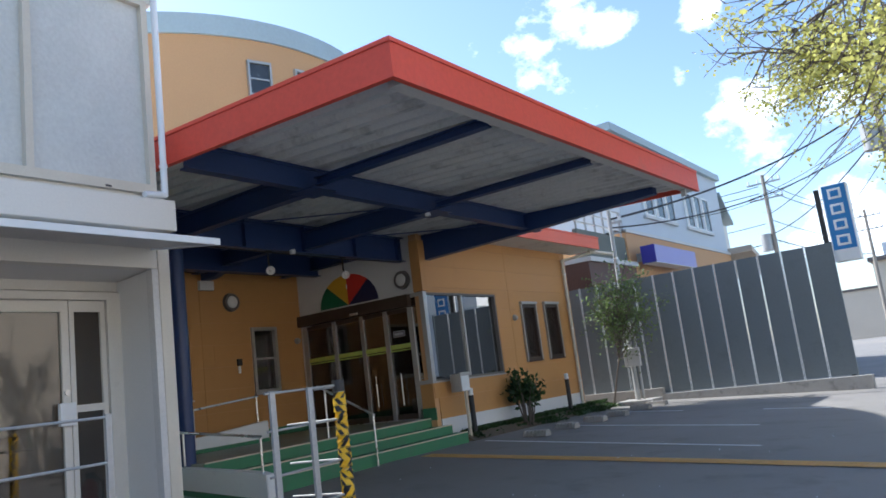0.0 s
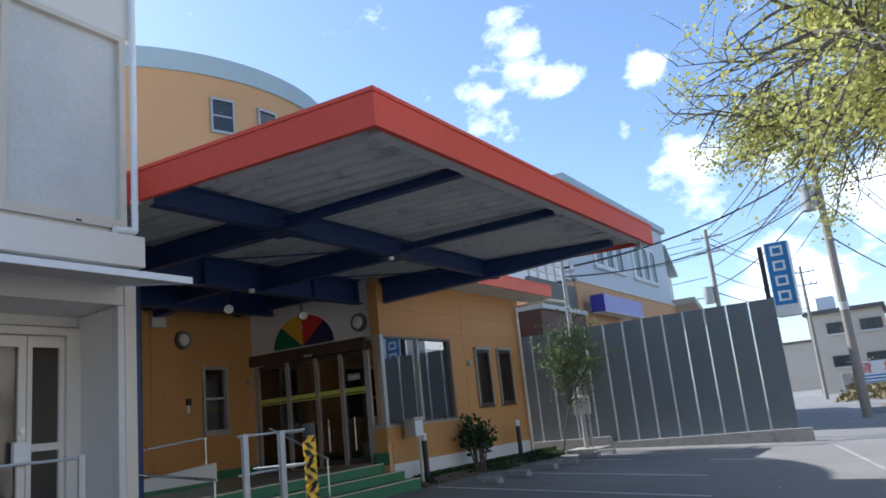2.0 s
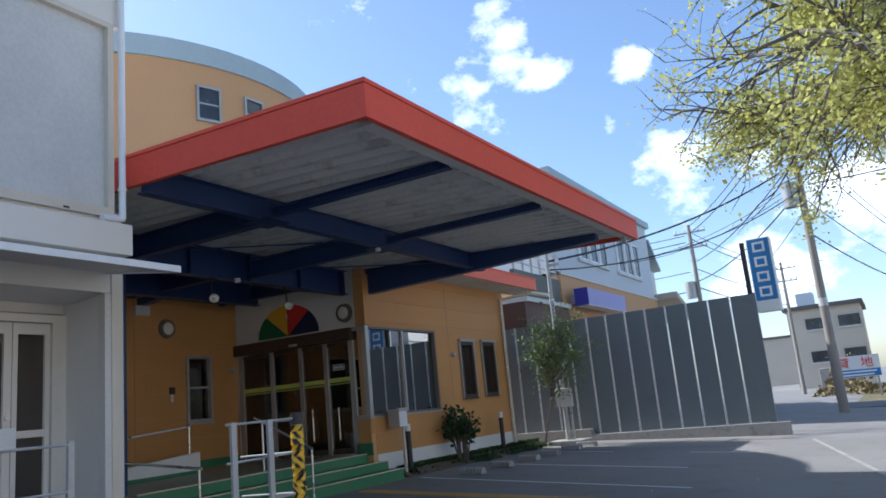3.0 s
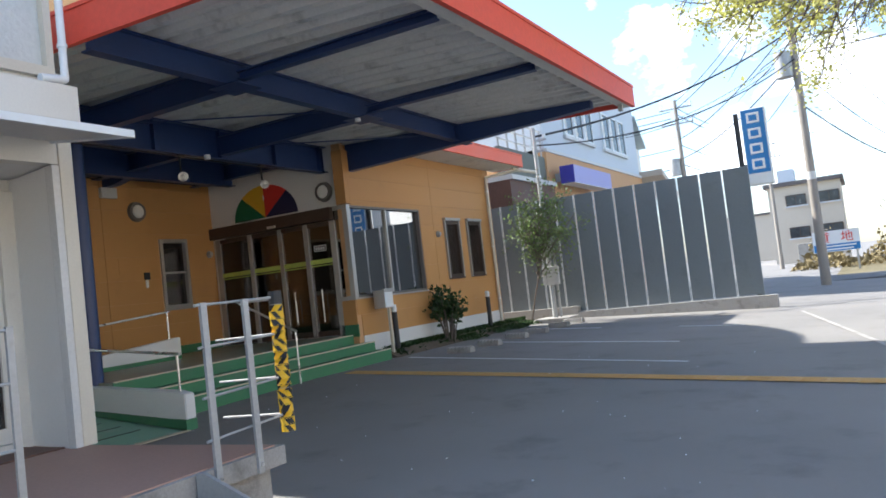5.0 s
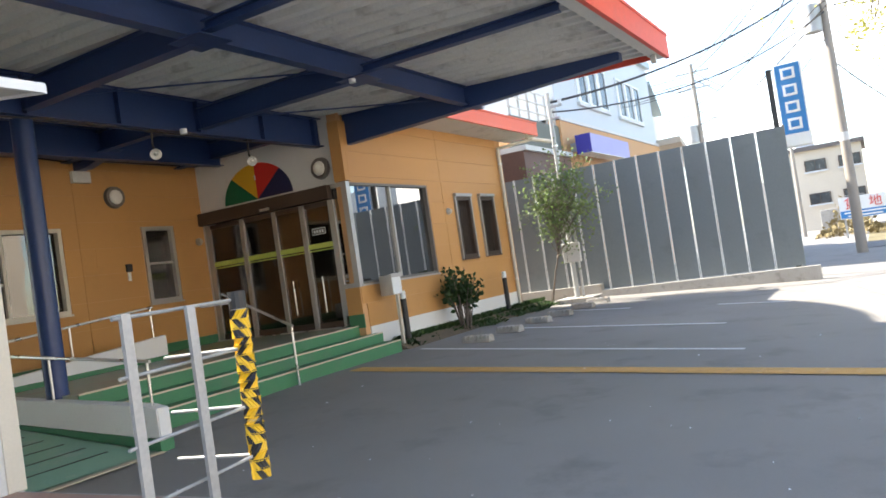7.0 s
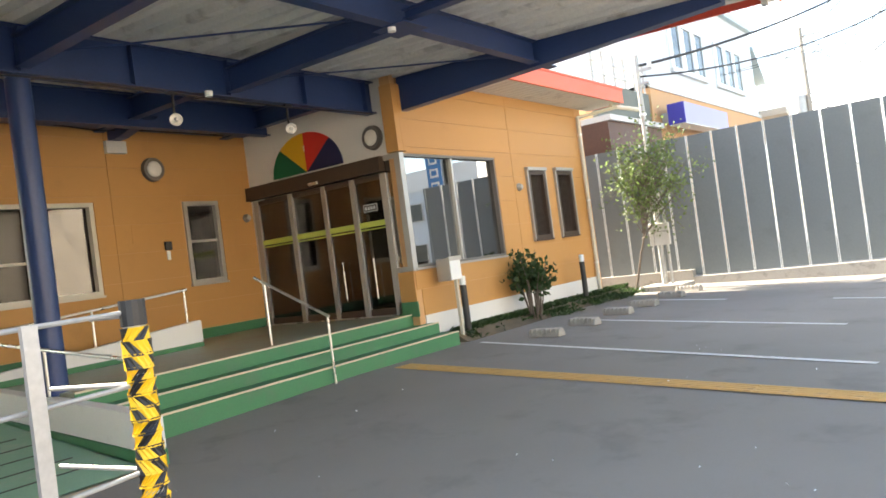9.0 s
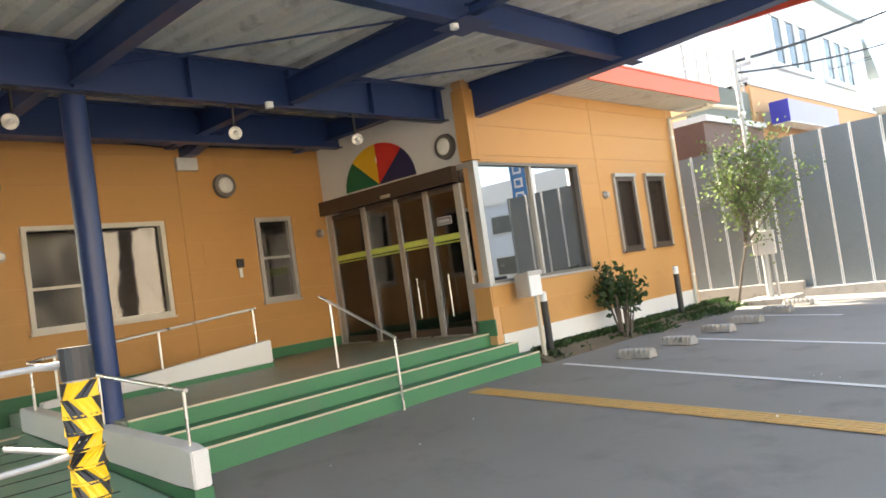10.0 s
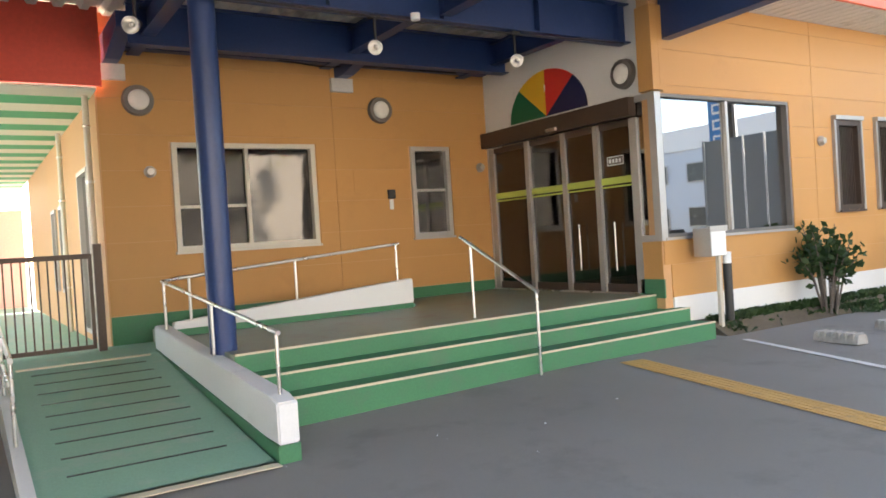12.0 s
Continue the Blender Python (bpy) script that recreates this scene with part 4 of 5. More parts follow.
# ---- meter pole and sapling ----
mp = thing("service_pole", (-8.18, 20.3, 0), "galvanised steel service pole with meter boxes on a concrete block", "service pole")
part("pole", disc((-8.18, 20.3, -0.05), (0, 0, 1), 0.07, 5.45, 18, 0.055), GALV, mp, smooth=True)
part("second_pipe", disc((-8.01, 20.3, -0.05), (0, 0, 1), 0.035, 2.4, 12), GALV, mp, smooth=True)
part("meter_box", soft_box(-8.35, -7.89, 20.14, 20.24, 1.0, 1.5, 0.015), STRIP, mp, "pale meter box")
part("upper_box", soft_box(-8.28, -8.01, 20.12, 20.22, 1.75, 2.2, 0.015), STRIP, mp, "pale meter box")
for z in (2.5, 3.2, 4.0):
    part("band", disc((-8.18, 20.3, z), (0, 0, 1), 0.078, 0.05, 16), STEEL, mp)
part("bracket", boxes((-8.23, -7.83, 20.27, 20.33, 5.0, 5.06)), GALV, mp)
part("bracket", boxes((-8.23, -7.93, 20.27, 20.33, 4.7, 4.75)), GALV, mp)
part("insulator", disc((-7.88, 20.3, 5.06), (0, 0, 1), 0.05, 0.12, 12), SIGNWHITE, mp)
solid("concrete_block", soft_box(-8.63, -7.63, 19.9, 20.7, -0.1, 0.1, 0.02), CONCRETE, "low concrete block round the service pole", "concrete block")


def twig_tree(name, at, h, crown_c, crown_r, n_branch, n_leaf, leaf_size, leaf_m, label, seed, trunk_r=0.035):
    rnd = random.Random(seed)
    t = thing(name, at, label, "tree")
    wood, crown = bmesh.new(), bmesh.new()
    b, c = Vector(at), Vector(crown_c)
    knots = [b, b.lerp(c, 0.35) + Vector((rnd.uniform(-.05, .05), 0, 0.1)), b.lerp(c, 0.75), c + Vector((0, 0, crown_r[2] * 0.5))]
    for k in range(3):
        tube(wood, knots[k] - Vector((0, 0, 0.03)), knots[k + 1], trunk_r * (1 - 0.27 * k), trunk_r * (1 - 0.27 * (k + 1)), 8)
    for k in range(n_branch):
        s = knots[1].lerp(knots[3], rnd.uniform(0.1, 1))
        d = Vector((rnd.gauss(0, 1), rnd.gauss(0, 1), rnd.gauss(0.3, 0.8))).normalized() * rnd.uniform(0.55, 1.05)
        e = c + Vector((d.x * crown_r[0], d.y * crown_r[1], d.z * crown_r[2]))
        m = s.lerp(e, 0.5) + Vector((0, 0, 0.05))
        tube(wood, s, m, 0.012, 0.008, 5)
        tube(wood, m, e, 0.008, 0.004, 4)
        for j in range(n_leaf):
            p = m.lerp(e, rnd.uniform(-0.3, 1.1)) + Vector((rnd.gauss(0, 0.1), rnd.gauss(0, 0.1), rnd.gauss(0, 0.09)))
            leaf(crown, p, rnd.uniform(0.6, 1.2) * leaf_size, rnd)
    part("trunk", wood, BARK, t)
    part("crown", crown, leaf_m, t, "loose small green leaves")
    return t


twig_tree("young_tree", (-8.75, 19.9, 0.0), 3.8, (-7.9, 19.6, 2.4), (1.2, 1.1, 1.5), 110, 28, 0.08, LEAF_GREEN, "slender young tree with loose green foliage", 5)

# ---- steel hoarding fence ----
F0, F1 = Vector((-2.96, 21.6, 0)), Vector((-10.7, 21.66, 0))
fd = (F1 - F0).normalized()
frot = math.atan2(fd.y, fd.x)
fence = thing("hoarding_fence", F0, "tall grey steel hoarding fence on a concrete footing", "fence")
FM = Matrix.Translation((F0.x, F0.y, 0)) @ Matrix.Rotation(frot, 4, "Z")
flen = (F1 - F0).length
PW = 0.589
joints = [0.0] + [0.615 + PW * n for n in range(int((flen - 0.615) / PW) + 1)] + [flen]
for k, e in zip(joints, joints[1:]):
    bm = bmesh.new()
    box(bm, k + 0.012, e - 0.012, -0.012, 0.012, 0.16, 3.5, m=FM)
    part("panel", bm, FENCE, fence)
    if k == 0.0:
        continue
    for o in (-0.024, 0.012):
        bm = bmesh.new()
        box(bm, k + o, k + o + 0.012, 0.013, 0.03, 0.14, 3.51, m=FM)
        part("joint_strip", bm, SIGNWHITE, fence, "white joint strip")
bm = bmesh.new()
box(bm, -0.04, 0.02, -0.04, 0.04, 0.13, 3.52, m=FM)
part("end_post", bm, FENCE, fence)
bm = bmesh.new()
box(bm, -0.35, 4.92, -0.05, 0.25, -0.4, 0.13, m=FM)
foot = part("footing", bm, CONCRETE, fence, "weathered concrete footing")
bm = bmesh.new()
box(bm, 4.93, flen, -0.05, 0.25, -0.4, 0.3, m=FM)
part("footing", bm, CONCRETE, fence, "weathered concrete footing")

# ---- advertising pillar ----
sg = thing("pillar_sign", (-2.7, 22.55, 0), "tall blue illuminated-type sign box on a dark post", "sign")
part("post", boxes((-3.22, -3.1, 22.5, 22.62, -0.3, 5.05)), BLACK, sg, "dark steel post")
part("cabinet", soft_box(-3.04, -2.42, 22.5, 22.95, 3.05, 5.12, 0.015), SIGNWHITE, sg, "white sign cabinet")
part("face", boxes((-3.01, -2.45, 22.488, 22.498, 3.36, 5.09)), SIGNBLUE, sg, "blue sign face")
for k, zc in enumerate((4.86, 4.44, 4.02, 3.6)):
    part("emblem_block", soft_box(-2.89, -2.57, 22.476, 22.486, zc - 0.14, zc + 0.14, 0.004, 1), SIGNWHITE, sg, "pale emblem block")
    part("emblem_inset", soft_box(-2.83, -2.63, 22.468, 22.474, zc - 0.08, zc + 0.08, 0.002, 1), SIGNBLUE, sg, "blue inset")

# ---- neighbouring white building ----
def far_window(bm_f, bm_g, x, y0, y1, z0, z1):
    box(bm_f, x, x + 0.08, y0, y1, z1 - 0.08, z1)
    box(bm_f, x, x + 0.08, y0, y1, z0, z0 + 0.08)
    box(bm_f, x, x + 0.08, y0, y0 + 0.08, z0 + 0.08, z1 - 0.08)
    box(bm_f, x, x + 0.08, y1 - 0.08, y1, z0 + 0.08, z1 - 0.08)
    box(bm_g, x + 0.01, x + 0.04, y0 + 0.08, y1 - 0.08, z0 + 0.08, z1 - 0.08)


nb = thing("neighbour_house", (-14, 31, 0), "pale grey clad two-storey building with beige ground floor", "building")
part("lower_wall", boxes((-20, -9.95, 25.9, 39.4, -0.3, 5.7)), ORANGE_D, nb, "pale orange ground floor")
part("upper_wall", boxes((-20, -10.0, 25.9, 39.2, 5.7, 9.45)), BGWHITE, nb, "pale grey cladding")
part("band", boxes((-20, -9.9, 25.9, 39.3, 5.66, 5.78)), STRIP, nb, "pale floor band")
part("roof_edge", boxes((-20.2, -9.8, 25.7, 39.3, 9.45, 9.75)), CAP, nb, "blue-grey roof edge")
part("side_roof", prism([(39.31, 8.9), (40.9, 7.5), (40.9, 7.35), (39.31, 8.7)], "x", -19, -9.9), CAP, nb)
part("side_wall", boxes((-19, -10.2, 39.2, 40.6, -0.3, 7.3)), CREAM, nb, "cream side bay")
part("lower_roof", prism([(39.41, 6.0), (43.0, 4.9), (43.0, 4.75), (39.41, 5.7)], "x", -18, -8.9), BGBEIGE, nb, "beige sloping lower roof")
for y in (28.2, 29.45, 30.7, 33.3, 34.55, 35.8):
    f, g = bmesh.new(), bmesh.new()
    far_window(f, g, -10.0, y, y + 1.15, 6.55, 8.2)
    w = part("window", f, SIGNWHITE, nb, "white window frame")
    part("pane", g, GLASS_FAR, w)
    part("sill", boxes((-10.0, -9.88, y - 0.05, y + 1.2, 6.43, 6.545)), STRIP, w)
    part("curtain", boxes((-9.958, -9.954, y + 0.12, y + 0.4, 6.65, 8.1)), CREAM, w, "pale curtain edge")
signb = solid("shop_sign", boxes((-9.6, -9.1, 26.2, 30.75, 4.45, 5.08)), LAVENDER, "pale lavender shop sign box with indigo end", "sign")
part("bracket", boxes((-9.948, -9.602, 26.6, 26.7, 4.6, 4.9)), GALV, signb)
part("bracket", boxes((-9.948, -9.602, 30.1, 30.2, 4.6, 4.9)), GALV, signb)
part("end", boxes((-9.61, -9.09, 26.18, 26.198, 4.45, 5.08)), INDIGO, signb, "indigo end face")
part("underside", boxes((-9.59, -9.1, 26.2, 30.75, 4.43, 4.449)), SIGNWHITE, signb, "white lower edge")
balc = thing("roof_railing", (-10.07, 23, 5.45), "pale metal railing on the roof terrace", "railing")
for k in range(6):
    part("post", boxes((-10.1, -10.05, 22.1 + k * 0.73, 22.15 + k * 0.73, 5.452, 6.36)), GALV, balc)
for z in (5.7, 6.02, 6.36):
    part("rail", boxes((-10.1, -10.05, 22.0, 25.86, z, z + 0.045)), STRIP, balc)

# ---- utility poles and cables ----
def utility_pole(x, y, h, label, r=0.17, drum=True):
    z = floor_z(x)
    t = thing("utility_pole", (x, y, z), label, "utility pole", "utility poles")
    part("pole", disc((x, y, z - 0.2), (0, 0, 1), r, h, 16, r * 0.6), POLE, t, smooth=True)
    for dz in (0.4, 1.3):
        part("crossarm", boxes((x - 0.9, x + 0.9, y - 0.06, y + 0.06, z + h - dz - 0.3, z + h - dz - 0.22)), GALV, t)
        for dx in (-0.8, -0.3, 0.5, 0.85):
            part("insulator", disc((x + dx, y, z + h - dz - 0.22), (0, 0, 1), 0.05, 0.2, 8), SIGNWHITE, t)
    if drum:
        part("transformer", disc((x - 0.4, y - 0.1, z + h - 4.5), (0, 0, 1), 0.3, 0.95, 18), GALV, t, "grey transformer can", smooth=True)
        for k in range(8):
            part("step_bolt", boxes((x - 0.3, x + 0.3, y - 0.01, y + 0.01, z + 2 + k * 0.9, z + 2.02 + k * 0.9)), GALV, t)
        part("tag_band", disc((x, y, z + 3.9), (0, 0, 1), r * 0.93, 0.3, 16), STRIP, t)


utility_pole(-1.9, 31.6, 12.3, "concrete utility pole with transformer and many cables", 0.18)
utility_pole(-8.9, 45.0, 10.6, "concrete utility pole with crossarms beyond the hoarding", 0.17)
utility_pole(-5.6, 58.0, 9.4, "distant concrete utility pole with crossarms", 0.15, False)
utility_pole(3.4, 60.0, 9.5, "distant concrete utility pole beside bare trees", 0.15, False)


def wire(a, b, sag, r, label="black overhead cable between the poles"):
    a, b = Vector(a), Vector(b)
    cu = bpy.data.curves.new("overhead_cable", "CURVE")
    cu.dimensions, cu.bevel_depth, cu.bevel_resolution = "3D", r, 1
    sp = cu.splines.new("POLY")
    sp.points.add(20)
    for i in range(21):
        f = i / 20
        p = a.lerp(b, f) - Vector((0, 0, sag * 4 * f * (1 - f)))
        sp.points[i].co = (*p, 1)
    cu.materials.append(CABLE)
    tagged(new("overhead_cable", cu), label, "cable", "overhead cables")


wire((-8.15, 20.3, 5.15), (-1.9, 31.5, 9.3), 0.5, 0.034)
wire((-8.15, 20.3, 4.9), (-1.9, 31.5, 8.2), 0.7, 0.022)
for dz, r in ((0, 0.024), (0.5, 0.02), (-2.2, 0.022), (-3.6, 0.028)):
    wire((-1.8, 31.6, 11.6 + dz * 0.9), (-8.9, 45, 9.9 + dz * 0.8), 0.5, r)
    wire((-1.6, 31.6, 11.6 + dz * 0.9), (14, 20, 11 + dz * 0.8), 0.7, r)
    wire((-1.8, 31.6, 10.0 + dz), (3.4, 60, 8.6 + dz * 0.7), 0.5, r)
    wire((-8.9, 45, 9.6 + dz * 0.8), (-5.6, 58, 8.6 + dz * 0.7), 0.3, r)
    wire((-9.2, 45, 9.4 + dz * 0.8), (-30, 40, 9.5 + dz * 0.8), 0.5, r)
wire((-1.9, 31.6, 7.4), (-8.9, 45, 5.0), 0.6, 0.015)
wire((-1.9, 31.6, 8.6), (-10.0, 36.0, 7.4), 0.5, 0.012)
wire((-1.9, 31.6, 8.4), (-10.0, 34.0, 7.0), 0.6, 0.012)

# ---- far side of the road ----
fb = thing("beige_apartment_house", (-3, 78, 0), "beige two-storey house with flat brown roof edge", "building")
part("wall", boxes((-7.4, -1.6, 74, 84, -0.3, 6.75)), BGBEIGE, fb)
part("roof", boxes((-7.7, -1.3, 73.6, 84.4, 6.75, 7.1)), ROOFTILE, fb)
for x in (-6.0, -3.4):
    for z in (2.1, 4.95):
        w = part("window", boxes((x, x + 1.65, 73.9, 73.99, z, z + 0.95)), BROWN, fb)
        part("pane", boxes((x + 0.08, x + 0.8, 73.86, 73.895, z + 0.08, z + 0.87)), GLASS_FAR, w)
        part("pane", boxes((x + 0.85, x + 1.57, 73.86, 73.895, z + 0.08, z + 0.87)), GLASS_FAR, w)
        part("sill", boxes((x - 0.1, x + 1.75, 73.8, 73.99, z - 0.12, z - 0.003)), BGWHITE, w)
part("roof_tank", boxes((-6.6, -5.2, 76, 78, 7.1, 8.4)), BGWHITE, fb)
fb2 = thing("tan_house", (8, 84, 0), "tan far house with small windows", "building")
part("wall", boxes((4.5, 14, 80, 90, -0.3, 8.2)), BGBEIGE, fb2)
part("roof", boxes((4.2, 14.3, 79.6, 90.4, 8.2, 8.5)), ROOFTILE, fb2)
for z in (1.6, 4.6):
    w = part("window", boxes((6, 8.5, 79.9, 79.99, z, z + 1.2)), BROWN, fb2)
fb3 = thing("far_block", (-28, 110, 0), "pale distant apartment block", "building")
part("wall", boxes((-16, -10.5, 108, 118, -0.3, 6.0)), BGBEIGE, fb3)
part("roof", boxes((-16.2, -10.3, 107.8, 118.2, 6.0, 6.3)), ROOFTILE, fb3)
gatebox = solid("gate_pillar", soft_box(-4.6, -3.2, 60, 61, -0.3, 1.5, 0.03), CONCRETE, "brown-grey masonry gate pillar across the road", "pillar")
lot = thing("lot_sign", (-1.3, 47, 0), "white and blue land-to-let board with red characters", "sign board")
part("board", boxes((-2.95, -0.65, 46.9, 46.98, 0.8, 1.95)), SIGNWHITE, lot)
part("blue_field", boxes((-2.92, -0.68, 46.885, 46.898, 0.83, 1.22)), SIGNBLUE, lot, "blue lower field")
part("print_line", boxes((-2.75, -0.85, 46.875, 46.884, 1.06, 1.14)), SIGNWHITE, lot, "white print line")
part("print_line", boxes((-2.6, -1.0, 46.875, 46.884, 0.89, 0.97)), SIGNWHITE, lot, "white print line")
for x in (-2.8, -0.9):
    part("post", boxes((x, x + 0.1, 46.99, 47.07, -0.3, 1.9)), GALV, lot)
for ch, x in (("\u8cb8", -2.38), ("\u5730", -1.25)):
    tx = bpy.data.curves.new("character", "FONT")
    tx.body, tx.size, tx.extrude, tx.align_x = ch, 0.62, 0.004, "CENTER"
    tx.materials.append(SIGN_R)
    o = new("character", tx)
    o.matrix_world = pose(x, 46.88, 1.36, 90, 0, 0)
    tagged(o, "red painted character")
    o.parent = lot
    o.matrix_parent_inverse = Matrix.Translation(-Vector(lot.location))
verge = solid("verge", prism([(-9, 40), (30, 40), (30, 72), (-9, 72)], "z", -0.4, -0.235), GROUND2, "dry grass verge across the road", "grass verge", **tag)
solid("road", boxes((-400, 400, 34.5, 39.9, -0.6, -0.225)), surface("road_asphalt", (0.13, 0.125, 0.12), 0.85, var=0.12, big=0.4, grain=120, bump=0.3), "pale sunlit asphalt road beyond the lot", "road", **tag)
bm = bmesh.new()
strip(bm, -2.0, 19.9, -0.3, 12.2, 0.09, 0.006)
solid("kerb_line", bm, CONCRETE, "pale concrete edging at the mouth of the lot", "kerb", **tag)
# out-of-view sunlit block, added to bounce fill light into the shaded entrance
solid("opposite_house", boxes((15, 24, -20, 26, -0.4, 7.2)), BGBEIGE, "unseen plain beige block added opposite the lot to bounce sunlight", "wall", **tag)

shop = thing("white_corner_building", (9, 43, -0.4), "white flat-roofed building with pale parapet across the road", "building")
part("wall", boxes((9, 26, 43, 56, -0.4, 5.9)), BGWHITE, shop, "pale grey clad wall")
part("parapet", boxes((8.9, 26.1, 42.9, 56.1, 5.9, 7.2)), WHITEWASH, shop, "white parapet band")
for x in (10.4, 13.6, 16.8, 20.0, 23.0):
    for z in (1.2, 3.9):
        w = part("window", boxes((x, x + 1.7, 42.9, 42.99, z, z + 0.06), (x, x + 1.7, 42.9, 42.99, z + 1.14, z + 1.2), (x, x + 0.06, 42.9, 42.99, z + 0.06, z + 1.14), (x + 1.64, x + 1.7, 42.9, 42.99, z + 0.06, z + 1.14)), ALU, shop, "grey window frame")
        part("pane", boxes((x + 0.06, x + 1.64, 42.93, 42.98, z + 0.06, z + 1.14)), GLASS_FAR, w)

# ---- neighbouring annex by the platform ----
LX, LY = -6.6, 4.797
PZ = 0.245
tag2 = dict(kind="structure")
solid("annex_wall_front", boxes((LX - 0.16, LX, -6.0, LY - 0.002, 3.42, 3.5), (LX - 0.16, LX, -6.0, LY - 0.002, 5.6, 7.6), (LX - 0.16, LX, -6.0, -1.0, 3.5, 5.6)), CREAM, "cream upper wall of the annex", "wall", **tag2)
solid("annex_wall_lower", boxes((LX - 0.14, LX, -6.0, 0.6, PZ - 0.3, 3.05)), CREAM, "cream lower wall of the annex", "wall", **tag2)
solid("annex_wall_side", boxes((-12.2, LX - 0.11, LY - 0.085, LY - 0.03, -0.2, 3.06), (-12.2, LX - 0.17, LY - 0.2, LY - 0.03, 3.45, 7.6)), CREAM, "cream end wall of the annex", "wall", **tag2)
bm = holed("x", -12.4, -12.2, -6.0, LY - 0.03, -0.2, 7.6, [(0.6, 1.7, 1.2, 2.6), (2.0, 3.1, 1.2, 2.6), (3.35, 4.4, 1.2, 2.6)])
box(bm, -12.2, LX, -6.2, -6, -0.2, 7.6)
solid("annex_wall_back", bm, CREAM, "plain closing walls of the annex", "wall", **tag2)
solid("annex_roof", boxes((-12.5, LX + 0.05, -6.3, LY - 0.03, 7.6, 7.8)), DECK, "flat annex roof", "roof", **tag2)
solid("annex_floor_band", soft_box(LX - 0.3, LX + 0.1, -6.0, LY + 0.06, 3.08, 3.4, 0.008), CREAM, "cream projecting floor band above the awning", "floor band", **tag2)
solid("annex_lintel", boxes((LX - 0.14, LX, -6.0, LY - 0.1, 2.7, 3.07)), CREAM, "cream lintel under the awning", "lintel", **tag2)
corner = thing("corner_pillar", (LX, LY, PZ), "cream corner pillar of the annex with a grey shade-coloured strip", "pillar", kind="structure")
part("pillar", soft_box(LX - 0.1, LX + 0.02, LY - 0.13, LY, PZ, 2.95, 0.006), CREAM_FR, corner)
# grey strip whose colour stands for the shadow inside the pillar
part("inner_edge", boxes((LX - 0.09, LX + 0.01, LY - 0.2, LY - 0.132, PZ, 2.69)), STRIP, corner, "grey strip coloured as the shade beside the pillar")
part("reveal", prism([(LX - 0.092, LY - 0.19), (LX - 0.092, LY - 0.14), (-7.4, LY - 0.04), (-7.4, LY - 0.088)], "z", PZ, 2.69), OFFWHITE, corner, "white side reveal")
pipe = thing("annex_downpipe", (LX + 0.06, LY + 0.02, 3.4), "pale downpipe at the annex corner", "downpipe")
part("pipe", tubes(0.035, (LX + 0.06, LY - 0.03, 7.5), (LX + 0.06, LY - 0.03, 3.46), (LX + 0.08, LY - 0.28, 3.43), n=12), SIGNWHITE, pipe, smooth=True)
part("clip", disc((LX + 0.06, LY - 0.03, 3.75), (0, 0, 1), 0.045, 0.03, 12), SIGNWHITE, pipe)
# upper window
uw = thing("annex_window", (LX, 3, 3.5), "tall window with cream frame and frosted textured glass", "window", kind="structure")
part("window_frame", boxes((LX - 0.1, LX + 0.03, -1.0, LY - 0.1, 3.5, 3.56), (LX - 0.1, LX + 0.03, -1.0, LY - 0.1, 5.54, 5.6), (LX - 0.1, LX + 0.03, LY - 0.17, LY - 0.1, 3.56, 5.54), (LX - 0.1, LX + 0.03, 3.4, 3.47, 3.56, 5.54), (LX - 0.1, LX + 0.03, 2.0, 2.07, 3.56, 5.54), (LX - 0.1, LX + 0.03, 0.5, 0.57, 3.56, 5.54)), CREAM_FR, uw)
for a, b in ((3.47, LY - 0.17), (2.07, 3.4), (0.57, 2.0), (-1.0, 0.5)):
    part("pane", boxes((LX - 0.05, LX - 0.04, a, b, 3.56, 5.54)), GLASS_REEDED, uw, "frosted glass")
part("window_sill", boxes((LX - 0.02, LX + 0.06, -1.0, LY - 0.08, 3.455, 3.498)), CREAM_FR, uw)
part("drain_hole", boxes((LX + 0.061, LX + 0.066, 4.12, 4.18, 3.465, 3.485)), BLACK, uw)
# awning
aw = thing("flat_awning", (-6.0, 3, 2.75), "thin grey-white metal awning over the platform", "awning")
part("sheet", prism([(LX, 2.95), (-5.54, 2.76), (-5.54, 2.73), (LX, 2.9)], "y", -6.0, 4.6), STRIP, aw)
part("edge", boxes((-5.55, -5.52, -6.0, 4.605, 2.715, 2.775)), SIGNWHITE, aw, "white edge strip")
part("side_edge", prism([(LX, 2.96), (-5.55, 2.775), (-5.55, 2.72), (LX, 2.88)], "y", 4.602, 4.63), SIGNWHITE, aw)
# recessed porch door
DX = -7.4
solid("porch_ceiling", boxes((-7.9, LX - 0.14, -3, LY - 0.04, 2.7, 2.76)), OFFWHITE, "white porch soffit", "ceiling", **tag2)
solid("porch_wall", holed("x", DX - 0.2, DX - 0.01, -3.0, LY - 0.035, PZ, 2.7, [(0.3, 4.72, PZ, 2.6)]), CREAM, "cream porch wall round the glazed doors", "wall", **tag2)
pd = thing("porch_door", (DX, 3.6, PZ), "cream framed glazed double door with kick panels", "door", kind="structure")
part("door_frame", boxes((DX - 0.05, DX + 0.05, 0.3, 4.71, 2.5, 2.58), (DX - 0.05, DX + 0.05, 4.555, 4.71, PZ + 0.06, 2.5), (DX - 0.05, DX + 0.06, 0.3, 4.71, PZ, PZ + 0.06)), CREAM, pd, "cream painted frame")
